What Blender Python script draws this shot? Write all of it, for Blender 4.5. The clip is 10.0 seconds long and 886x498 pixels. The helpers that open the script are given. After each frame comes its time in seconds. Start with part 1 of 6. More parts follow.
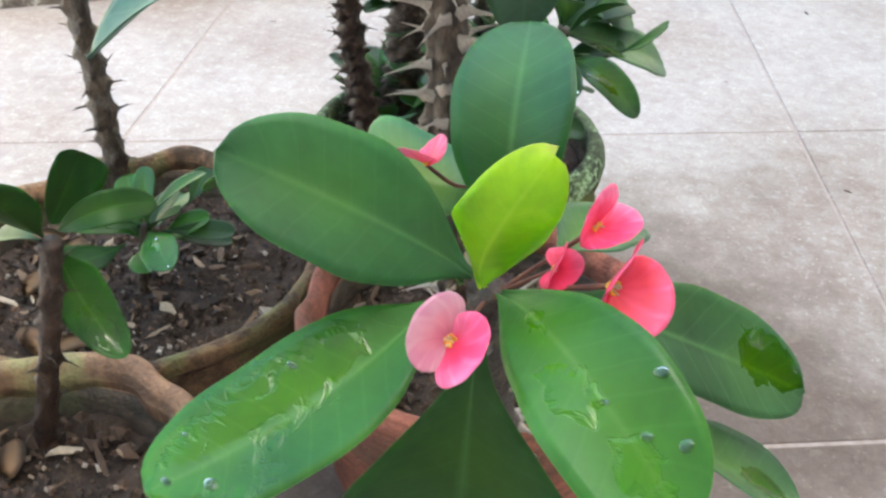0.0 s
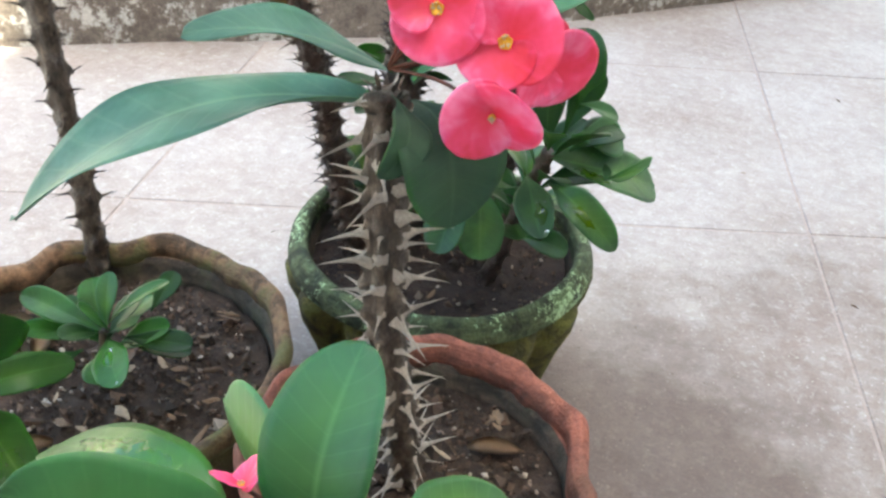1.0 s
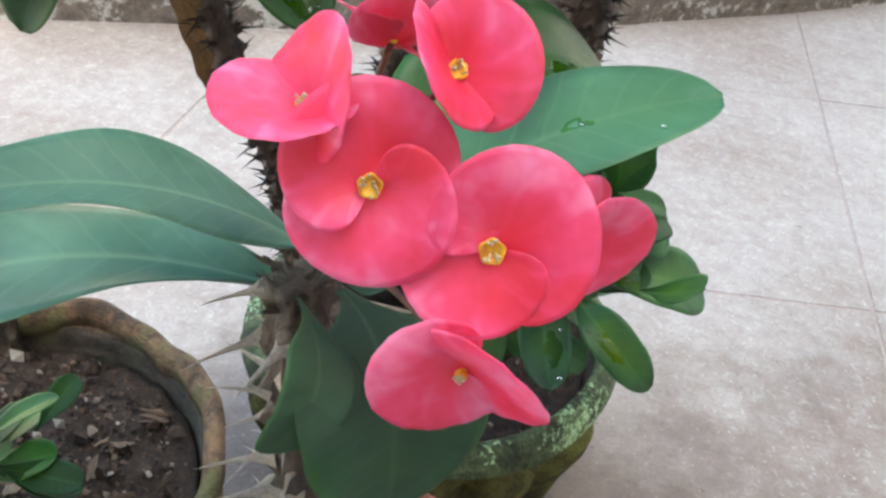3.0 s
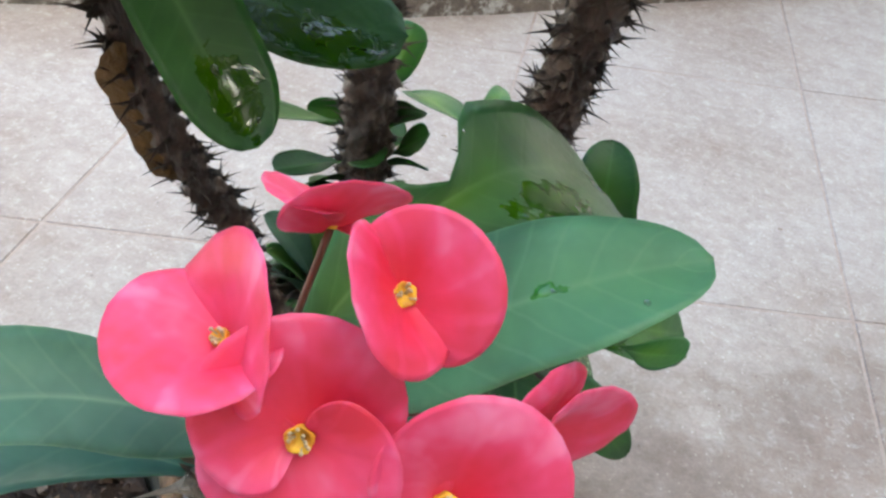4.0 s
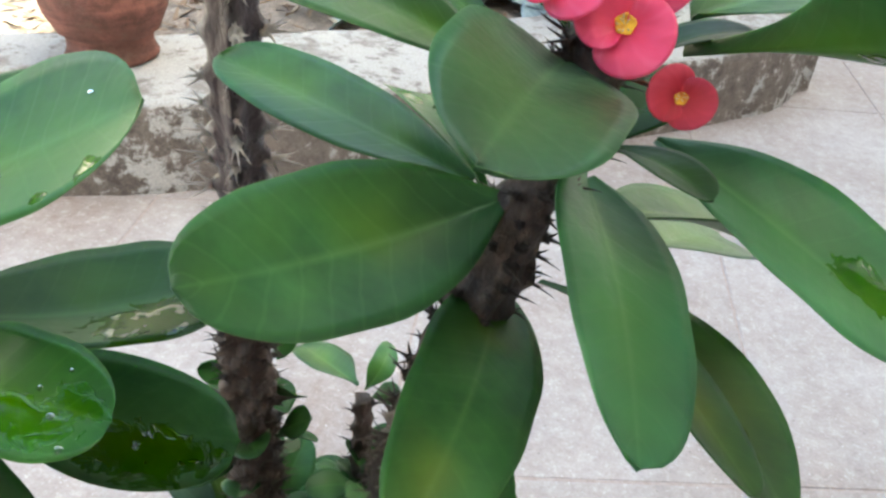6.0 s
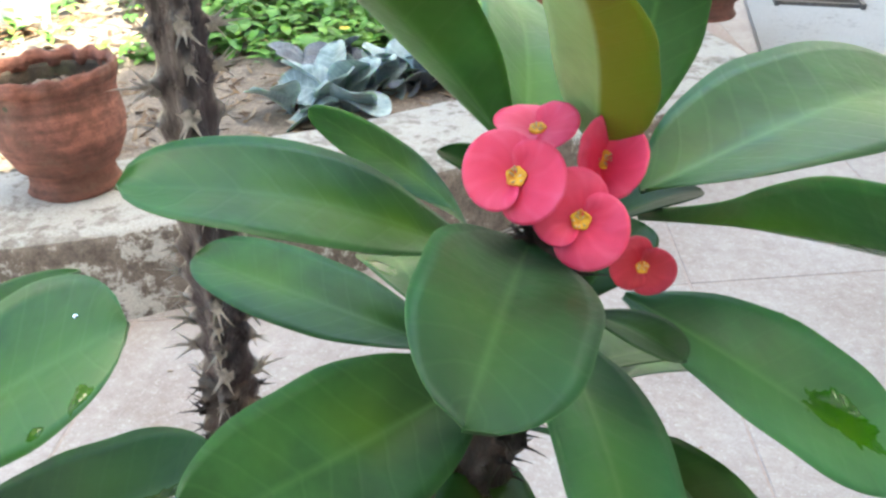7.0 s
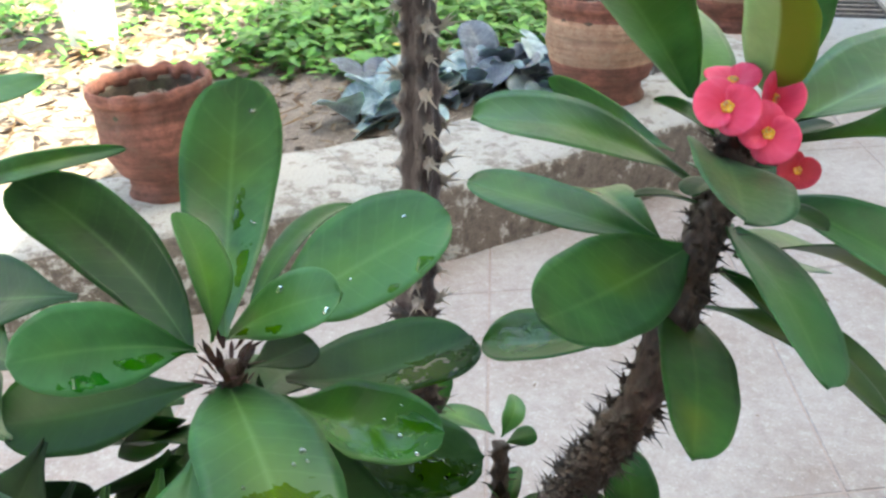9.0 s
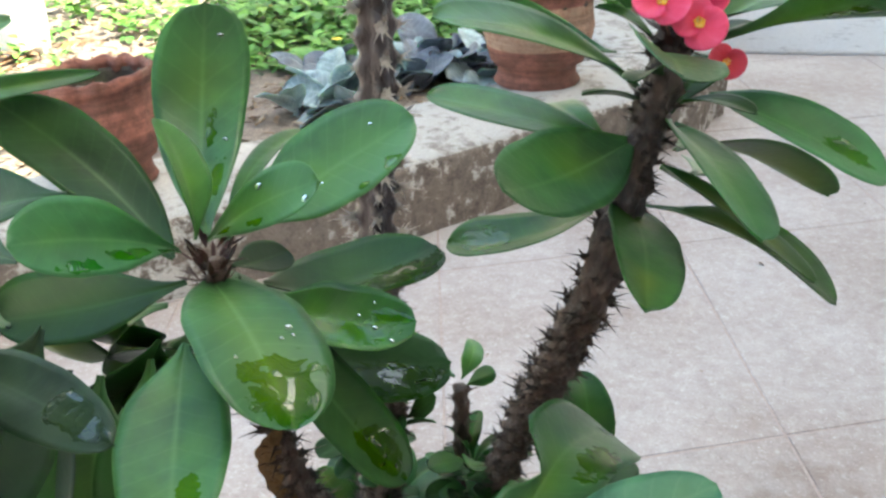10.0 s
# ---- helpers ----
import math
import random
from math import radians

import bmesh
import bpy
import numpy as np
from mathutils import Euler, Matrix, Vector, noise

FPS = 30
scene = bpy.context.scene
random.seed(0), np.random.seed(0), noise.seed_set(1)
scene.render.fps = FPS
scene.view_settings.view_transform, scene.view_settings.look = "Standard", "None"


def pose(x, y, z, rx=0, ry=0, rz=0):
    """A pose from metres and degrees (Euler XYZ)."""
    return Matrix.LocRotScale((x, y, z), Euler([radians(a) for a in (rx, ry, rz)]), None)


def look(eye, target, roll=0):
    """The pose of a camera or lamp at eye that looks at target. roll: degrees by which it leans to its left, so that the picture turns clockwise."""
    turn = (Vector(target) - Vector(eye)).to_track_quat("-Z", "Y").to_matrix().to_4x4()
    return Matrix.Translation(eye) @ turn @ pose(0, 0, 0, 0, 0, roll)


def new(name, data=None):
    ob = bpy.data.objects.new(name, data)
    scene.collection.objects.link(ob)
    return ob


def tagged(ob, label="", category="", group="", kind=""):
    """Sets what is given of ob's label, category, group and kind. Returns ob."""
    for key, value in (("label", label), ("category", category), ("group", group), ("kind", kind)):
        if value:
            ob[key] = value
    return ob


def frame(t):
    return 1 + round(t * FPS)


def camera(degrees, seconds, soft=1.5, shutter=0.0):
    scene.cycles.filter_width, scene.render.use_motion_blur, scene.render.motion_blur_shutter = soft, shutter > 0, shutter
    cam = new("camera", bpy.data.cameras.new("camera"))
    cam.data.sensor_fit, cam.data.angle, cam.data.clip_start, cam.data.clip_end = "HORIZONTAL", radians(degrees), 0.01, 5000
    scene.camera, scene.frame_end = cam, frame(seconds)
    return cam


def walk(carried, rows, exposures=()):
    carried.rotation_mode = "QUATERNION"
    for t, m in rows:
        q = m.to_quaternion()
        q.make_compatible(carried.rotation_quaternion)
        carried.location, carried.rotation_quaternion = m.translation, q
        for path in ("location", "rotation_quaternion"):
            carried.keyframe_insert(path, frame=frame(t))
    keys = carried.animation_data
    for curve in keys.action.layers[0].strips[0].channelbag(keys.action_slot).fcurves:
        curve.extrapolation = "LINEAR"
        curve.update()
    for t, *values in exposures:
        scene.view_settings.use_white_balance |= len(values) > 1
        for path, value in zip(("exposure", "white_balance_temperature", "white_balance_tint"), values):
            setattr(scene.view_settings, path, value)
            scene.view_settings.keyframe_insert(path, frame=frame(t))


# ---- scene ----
cam = camera(54.0, 10.0, soft=2.6)
EXPOSURE, KELVIN, TINT = 2.70, 7000.0, -4.5
PATH = [
    (0, (0.513, 0.244, 0.509), (0.107, 1.807, -0.67), 1.8),
    (0.5, (0.527, 0.273, 0.553), (0.085, 1.828, -0.625), 4.0),
    (1, (0.543, 0.307, 0.564), (0.042, 1.865, -0.585), 4.2),
    (1.5, (0.538, 0.356, 0.556), (0.014, 1.905, -0.594), 4.8),
    (2, (0.52, 0.402, 0.545), (0.004, 1.938, -0.628), 5.6),
    (2.5, (0.514, 0.435, 0.539), (-0.021, 1.962, -0.637), 5.9),
    (3, (0.503, 0.468, 0.549), (-0.027, 1.971, -0.659), 7.4),
    (3.2, (0.502, 0.483, 0.56), (-0.031, 1.963, -0.676), 7.6),
    (4.3, (0.481, 0.529, 0.578), (0.058, 1.987, -0.723), 9.3),
    (4.5, (0.483, 0.537, 0.586), (0.072, 1.983, -0.733), 9.4),
    (5, (0.486, 0.552, 0.606), (0.097, 2.022, -0.693), 8.9),
    (5.5, (0.496, 0.569, 0.638), (0.077, 2.09, -0.592), 7.4),
    (5.7, (0.499, 0.573, 0.653), (0.062, 2.122, -0.534), 7.1),
    (5.8, (0.495, 0.579, 0.653), (0.08, 2.162, -0.497), 6.6),
    (6, (0.494, 0.589, 0.662), (0.072, 2.202, -0.443), 6.3),
    (6.2, (0.491, 0.599, 0.673), (0.086, 2.226, -0.418), 4.4),
    (7.3, (0.489, 0.592, 0.694), (0.072, 2.306, -0.248), -1.2),
    (7.5, (0.483, 0.586, 0.697), (0.058, 2.302, -0.24), -1.7),
    (8, (0.467, 0.556, 0.702), (0.038, 2.284, -0.21), -1.5),
    (8.5, (0.451, 0.51, 0.711), (0.037, 2.233, -0.216), -0.9),
    (9, (0.444, 0.467, 0.712), (-0.003, 2.177, -0.223), -1.5),
    (9.5, (0.44, 0.439, 0.699), (0.013, 2.151, -0.242), -1.9),
    (10, (0.443, 0.423, 0.685), (0.123, 2.168, -0.238), -1.9),
]
walk(cam, [(t, look(eye, target, roll)) for t, eye, target, roll in PATH], [(t, EXPOSURE + ev, KELVIN, TINT) for t, ev in ((0.0, 0.25), (2.5, 0.15), (4.5, -0.13), (6.0, 0.02), (7.5, 0.04), (9.0, -0.12), (10.0, -0.10))])

import collections

# ---- light: open shade from unseen walls, sun on the garden beyond ----
world = bpy.data.worlds.new("sky")
scene.world = world
world.use_nodes = True
_bg = world.node_tree.nodes["Background"]
_sky = world.node_tree.nodes.new("ShaderNodeTexSky")
_sky.sky_type = "NISHITA"
_sky.sun_disc = False
_sky.sun_elevation = radians(62)
_sky.sun_rotation = radians(83)
_sky.dust_density = 3.0
_sky.air_density = 1.0
world.node_tree.links.new(_sky.outputs[0], _bg.inputs[0])
_bg.inputs[1].default_value = 0.15

sun = new("sun", bpy.data.lights.new("sun", "SUN"))
sun.data.energy, sun.data.angle, sun.data.color = 4.0, radians(0.5), (1.0, 0.95, 0.86)
sun.matrix_world = look((0, 0, 0), (-0.60, 0.07, -1.15))


# ---- materials ----
def mat(name, rough=0.6, metal=0.0, spec=0.5):
    m = bpy.data.materials.new(name)
    m.use_nodes = True
    t = m.node_tree
    b = t.nodes["Principled BSDF"]
    b.inputs["Roughness"].default_value = rough
    b.inputs["Metallic"].default_value = metal
    b.inputs["Specular IOR Level"].default_value = spec
    return m, t, b


def noise_tex(t, scale, detail=4.0, rough=0.55, coord="Object", distort=0.0):
    c = t.nodes.new("ShaderNodeTexCoord")
    n = t.nodes.new("ShaderNodeTexNoise")
    n.inputs["Scale"].default_value, n.inputs["Detail"].default_value = scale, detail
    n.inputs["Roughness"].default_value, n.inputs["Distortion"].default_value = rough, distort
    t.links.new(c.outputs[coord], n.inputs["Vector"])
    return n


def ramp(t, source, stops):
    r = t.nodes.new("ShaderNodeValToRGB")
    e = r.color_ramp.elements
    while len(e) < len(stops):
        e.new(0.5)
    for k, (pos, col) in zip(e, stops):
        k.position = pos
        k.color = (*col, 1.0) if len(col) == 3 else col
    t.links.new(source, r.inputs["Fac"])
    return r


def mix(t, fac, a, b, blend="MIX"):
    m = t.nodes.new("ShaderNodeMix")
    m.data_type, m.blend_type = "RGBA", blend
    for sock, v in ((m.inputs["Factor"], fac), (m.inputs["A"], a), (m.inputs["B"], b)):
        if isinstance(v, (int, float)):
            sock.default_value = v
        elif isinstance(v, tuple):
            sock.default_value = (*v, 1.0)
        else:
            t.links.new(v, sock)
    return m.outputs["Result"]


def maths(t, op, a, b=None):
    m = t.nodes.new("ShaderNodeMath")
    m.operation = op
    for sock, v in zip(m.inputs, (a, b)):
        if v is None:
            continue
        if isinstance(v, (int, float)):
            sock.default_value = v
        else:
            t.links.new(v, sock)
    return m.outputs[0]


def bump(t, b, height, strength, dist=0.002):
    n = t.nodes.new("ShaderNodeBump")
    n.inputs["Strength"].default_value, n.inputs["Distance"].default_value = strength, dist
    t.links.new(height, n.inputs["Height"])
    t.links.new(n.outputs[0], b.inputs["Normal"])


def leaf_material(name, dark, light, back, rib, wet_level, rough=0.36, blush=None, heart=(0.105, 0.20, 0.012), veins=0.05, spec=0.28, film=0.08):
    """Waxy leaf: pale midrib and edge, faint side veins, mottling, water film in patches."""
    m, t, b = mat(name, rough, spec=spec)
    uv = t.nodes.new("ShaderNodeUVMap")
    uv.uv_map = "UVMap"
    sep = t.nodes.new("ShaderNodeSeparateXYZ")
    t.links.new(uv.outputs[0], sep.inputs[0])
    u, v = sep.outputs[0], sep.outputs[1]
    av = maths(t, "ABSOLUTE", v)
    info = t.nodes.new("ShaderNodeObjectInfo")
    mott = noise_tex(t, 45, 3)
    fine = noise_tex(t, 420, 3)
    base = ramp(t, mott.outputs["Fac"], [(0.3, dark), (0.7, light)]).outputs[0]
    base = mix(t, 0.16, base, ramp(t, fine.outputs["Fac"], [(0.35, dark), (0.65, light)]).outputs[0])
    # cloudy patches of deeper and paler green
    cloud = noise_tex(t, 22, 4, 0.6, distort=0.5)
    hc = t.nodes.new("ShaderNodeHueSaturation")
    t.links.new(base, hc.inputs["Color"])
    t.links.new(ramp(t, cloud.outputs["Fac"], [(0.32, (0.62, 0.62, 0.62)), (0.68, (1.32, 1.32, 1.32))]).outputs[0], hc.inputs["Value"])
    base = hc.outputs[0]
    # lighter and darker leaves
    glow = noise_tex(t, 24, 2, 0.5)
    mid_u = maths(t, "MULTIPLY", maths(t, "MULTIPLY", u, maths(t, "SUBTRACT", 1.0, u)), 3.6)
    inner = maths(t, "MULTIPLY", maths(t, "SUBTRACT", 1.0, maths(t, "MULTIPLY", av, 1.1)), mid_u)
    inner = maths(t, "MULTIPLY", maths(t, "MAXIMUM", inner, 0.0), ramp(t, glow.outputs["Fac"], [(0.36, (0, 0, 0)), (0.58, (1, 1, 1))]).outputs[0])
    base = mix(t, maths(t, "MULTIPLY", inner, 0.9), base, heart)
    shade = maths(t, "ADD", maths(t, "MULTIPLY", info.outputs["Random"], 0.45), 0.78)
    hv = t.nodes.new("ShaderNodeHueSaturation")
    t.links.new(base, hv.inputs["Color"])
    t.links.new(shade, hv.inputs["Value"])
    base = hv.outputs[0]
    # side veins running out and forward from the midrib
    line = maths(t, "SUBTRACT", u, maths(t, "MULTIPLY", av, 0.13))
    wob = maths(t, "MULTIPLY", mott.outputs["Fac"], 0.06)
    wave = maths(t, "SINE", maths(t, "MULTIPLY", maths(t, "ADD", line, wob), 68.0))
    vein = maths(t, "MULTIPLY", maths(t, "MAXIMUM", maths(t, "SUBTRACT", wave, 0.86), 0.0), veins * 7)
    base = mix(t, vein, base, rib)
    midrib = ramp(t, av, [(0.0, (0.55, 0.55, 0.55)), (0.035, (0.3, 0.3, 0.3)), (0.085, (0, 0, 0))]).outputs[0]
    fade = maths(t, "MULTIPLY", midrib, maths(t, "SUBTRACT", 0.95, maths(t, "MULTIPLY", u, 0.72)))
    base = mix(t, fade, base, rib)
    edge = ramp(t, av, [(0.965, (0, 0, 0)), (0.995, (0.22, 0.22, 0.22))]).outputs[0]
    base = mix(t, edge, base, rib)
    if blush:
        half = ramp(t, maths(t, "MULTIPLY", v, -1.0), [(0.0, (0, 0, 0)), (0.10, (1, 1, 1))]).outputs[0]
        base = mix(t, half, base, blush)
    # water lying in the blade: smooth, deeper green
    wn = noise_tex(t, 90, 4, 0.55, distort=1.4)
    lay = t.nodes.new("ShaderNodeUVMap")
    lay.uv_map = "Film"
    fsep = t.nodes.new("ShaderNodeSeparateXYZ")
    t.links.new(lay.outputs[0], fsep.inputs[0])
    pool = maths(t, "ADD", maths(t, "MULTIPLY", fsep.outputs[0], 0.75), maths(t, "MULTIPLY", maths(t, "SUBTRACT", wn.outputs["Fac"], 0.5), wet_level))
    wet = ramp(t, pool, [(0.36, (0, 0, 0)), (0.40, (1, 1, 1))]).outputs[0]
    deep = ramp(t, pool, [(0.35, (0, 0, 0)), (0.60, (1, 1, 1))]).outputs[0]
    hs = t.nodes.new("ShaderNodeHueSaturation")
    hs.inputs["Hue"].default_value, hs.inputs["Saturation"].default_value, hs.inputs["Value"].default_value = (0.496 if film > 0.2 else 0.472), (1.12 if film > 0.2 else 1.40), 0.74 if film < 0.2 else 1.0
    t.links.new(base, hs.inputs["Color"])
    base = mix(t, wet, base, hs.outputs[0])
    side = maths(t, "GREATER_THAN", sep.outputs[2], 0.5)
    back_col = mix(t, fade, back, rib)
    base = mix(t, side, base, back_col)
    t.links.new(base, b.inputs["Base Color"])
    r = mix(t, fine.outputs["Fac"], (rough - 0.08,) * 3, (rough + 0.12,) * 3)
    rip = noise_tex(t, 85, 2, 0.5, distort=1.2)
    glint = maths(t, "MULTIPLY", deep, ramp(t, rip.outputs["Fac"], [(0.56, (0, 0, 0)), (0.62, (1, 1, 1))]).outputs[0])
    r = mix(t, wet, r, (0.11 if film > 0.2 else 0.20,) * 3)
    glint = maths(t, "MULTIPLY", glint, 0.25 if film > 0.2 else 1.0)
    t.links.new(mix(t, glint, r, (0.04,) * 3), b.inputs["Roughness"])
    sp = mix(t, wet, (spec,) * 3, (film,) * 3)
    t.links.new(mix(t, glint, sp, (0.75,) * 3), b.inputs["Specular IOR Level"])
    h = maths(t, "ADD", maths(t, "MULTIPLY", vein, -1.0), maths(t, "ADD", maths(t, "MULTIPLY", mott.outputs["Fac"], 0.6), maths(t, "MULTIPLY", cloud.outputs["Fac"], 2.4)))
    h = maths(t, "ADD", maths(t, "MULTIPLY", h, maths(t, "SUBTRACT", 1.0, maths(t, "MULTIPLY", wet, 0.7))), maths(t, "MULTIPLY", deep, maths(t, "ADD", maths(t, "MULTIPLY", rip.outputs["Fac"], 0.5), 1.0)))
    bump(t, b, h, 0.30, 0.0012)
    b.inputs["Subsurface Weight"].default_value = 0.10
    b.inputs["Subsurface Radius"].default_value = (0.004, 0.008, 0.0015)
    b.inputs["Subsurface Scale"].default_value = 0.3
    return m


LEAF = leaf_material("green_leaf", (0.021, 0.080, 0.025), (0.046, 0.130, 0.040), (0.085, 0.16, 0.065), (0.13, 0.25, 0.09), 1.3, 0.36, heart=(0.088, 0.190, 0.014), spec=0.32, veins=0.085)
LEAF_WET = leaf_material("wet_green_leaf", (0.017, 0.080, 0.014), (0.038, 0.132, 0.018), (0.08, 0.15, 0.06), (0.14, 0.27, 0.08), 1.3, 0.32, heart=(0.058, 0.160, 0.014), veins=0.06, film=0.42)
LEAF_BLUE = leaf_material("blue_green_leaf", (0.046, 0.108, 0.082), (0.080, 0.158, 0.120), (0.18, 0.28, 0.14), (0.24, 0.37, 0.24), 1.3, 0.40, heart=(0.075, 0.150, 0.108), veins=0.08, spec=0.15)
LEAF_TEAL = leaf_material("teal_green_leaf", (0.046, 0.140, 0.074), (0.075, 0.190, 0.100), (0.14, 0.22, 0.11), (0.17, 0.31, 0.17), 1.3, 0.40, heart=(0.075, 0.185, 0.07), veins=0.12)
LEAF_DRY = leaf_material("matt_green_leaf", (0.018, 0.080, 0.028), (0.036, 0.118, 0.040), (0.085, 0.15, 0.065), (0.12, 0.23, 0.09), 1.3, 0.44, heart=(0.050, 0.140, 0.024), spec=0.28, veins=0.05)
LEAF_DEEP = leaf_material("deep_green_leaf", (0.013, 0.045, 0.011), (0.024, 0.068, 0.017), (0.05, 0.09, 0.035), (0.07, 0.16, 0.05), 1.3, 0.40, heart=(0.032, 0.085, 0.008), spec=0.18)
LEAF_FRESH = leaf_material("fresh_green_leaf", (0.034, 0.108, 0.028), (0.058, 0.152, 0.040), (0.10, 0.20, 0.06), (0.14, 0.27, 0.09), 1.3, 0.36, heart=(0.085, 0.190, 0.022), spec=0.34, veins=0.08)
LEAF_OLIVE = leaf_material("olive_green_leaf", (0.020, 0.068, 0.018), (0.040, 0.110, 0.024), (0.07, 0.12, 0.04), (0.11, 0.19, 0.06), 1.3, 0.40, heart=(0.135, 0.165, 0.020), spec=0.2)
LEAF_LIME = leaf_material("young_lime_leaf", (0.07, 0.19, 0.008), (0.34, 0.53, 0.014), (0.34, 0.45, 0.04), (0.42, 0.54, 0.06), 1.3, 0.35, heart=(0.24, 0.44, 0.010))
LEAF_LIME.node_tree.nodes["Principled BSDF"].inputs["Subsurface Weight"].default_value = 0.6
LEAF_OLD = leaf_material("ageing_leaf", (0.17, 0.26, 0.12), (0.23, 0.33, 0.16), (0.21, 0.28, 0.06), (0.28, 0.38, 0.17), 1.3, 0.40, blush=(0.165, 0.185, 0.022), heart=(0.16, 0.28, 0.05), spec=0.25, veins=0.07)
# darkest, greyest green, used on low outer leaves of the rosette
LEAF_GREY = leaf_material("dull_grey_green_leaf", (0.012, 0.026, 0.014), (0.026, 0.044, 0.024), (0.04, 0.06, 0.03), (0.06, 0.09, 0.05), 1.3, 0.5, heart=(0.030, 0.050, 0.018), veins=0.03, spec=0.15)
LEAF_DULL = leaf_material("dull_blue_green_leaf", (0.024, 0.056, 0.038), (0.044, 0.086, 0.056), (0.07, 0.11, 0.06), (0.09, 0.15, 0.09), 1.3, 0.44, heart=(0.050, 0.090, 0.045), veins=0.06, spec=0.18)
LEAF_SILVER = leaf_material("silver_veined_leaf", (0.20, 0.275, 0.29), (0.40, 0.48, 0.50), (0.14, 0.15, 0.16), (0.46, 0.53, 0.54), 1.3, 0.36, heart=(0.15, 0.205, 0.21), veins=0.45)
LEAF_DUSK = leaf_material("dusky_purple_leaf", (0.085, 0.095, 0.125), (0.19, 0.215, 0.260), (0.10, 0.07, 0.09), (0.28, 0.32, 0.37), 1.3, 0.36, heart=(0.08, 0.085, 0.11), veins=0.3)


def bark_material(name, dark, mid, pale, scale=150, knob=None, gloss=(0.30, 0.62)):
    """Rough bark; the swellings that carry thorns are paler."""
    m, t, b = mat(name, 0.62)
    n1, n2 = noise_tex(t, scale, 6, 0.7), noise_tex(t, scale * 4.5, 4, 0.65)
    for n in (n1, n2):
        # the grain runs up the stem
        grain = t.nodes.new("ShaderNodeMapping")
        grain.inputs["Scale"].default_value = (1.0, 1.0, 0.45)
        t.links.new(n.inputs["Vector"].links[0].from_socket, grain.inputs["Vector"])
        t.links.new(grain.outputs[0], n.inputs["Vector"])
    c = ramp(t, n1.outputs["Fac"], [(0.36, dark), (0.53, mid), (0.70, pale)]).outputs[0]
    c = mix(t, 0.25, c, ramp(t, n2.outputs["Fac"], [(0.35, dark), (0.70, pale)]).outputs[0])
    if knob:
        uv = t.nodes.new("ShaderNodeUVMap")
        sep = t.nodes.new("ShaderNodeSeparateXYZ")
        t.links.new(uv.outputs[0], sep.inputs[0])
        f = maths(t, "MULTIPLY", sep.outputs[0], ramp(t, n1.outputs["Fac"], [(0.30, (0.25, 0.25, 0.25)), (0.6, (1, 1, 1))]).outputs[0])
        c = mix(t, f, c, knob)
    t.links.new(c, b.inputs["Base Color"])
    r = ramp(t, n1.outputs["Fac"], [(0.35, (gloss[0],) * 3), (0.65, (gloss[1],) * 3)]).outputs[0]
    t.links.new(r, b.inputs["Roughness"])
    bump(t, b, maths(t, "ADD", n2.outputs["Fac"], n1.outputs["Fac"]), 0.8, 0.002)
    return m


BARK = bark_material("thorny_bark", (0.014, 0.008, 0.006), (0.050, 0.031, 0.022), (0.25, 0.195, 0.150), 120, (0.40, 0.33, 0.27))
BARK_DARK = bark_material("dark_bark", (0.016, 0.008, 0.006), (0.048, 0.026, 0.020), (0.13, 0.080, 0.062), 130, (0.25, 0.185, 0.15))
BARK_GREY = bark_material("purple_grey_bark", (0.022, 0.013, 0.014), (0.046, 0.029, 0.031), (0.080, 0.058, 0.060), 55, (0.66, 0.60, 0.56), (0.20, 0.42))
BARK_TAN = bark_material("peeling_bark", (0.10, 0.050, 0.018), (0.23, 0.130, 0.050), (0.33, 0.21, 0.09), 60)
THORN = bark_material("thorn_horn", (0.36, 0.28, 0.23), (0.68, 0.60, 0.53), (0.86, 0.81, 0.75), 30)
THORN_DARK = bark_material("dark_thorn", (0.014, 0.008, 0.006), (0.05, 0.028, 0.022), (0.20, 0.14, 0.11), 300)


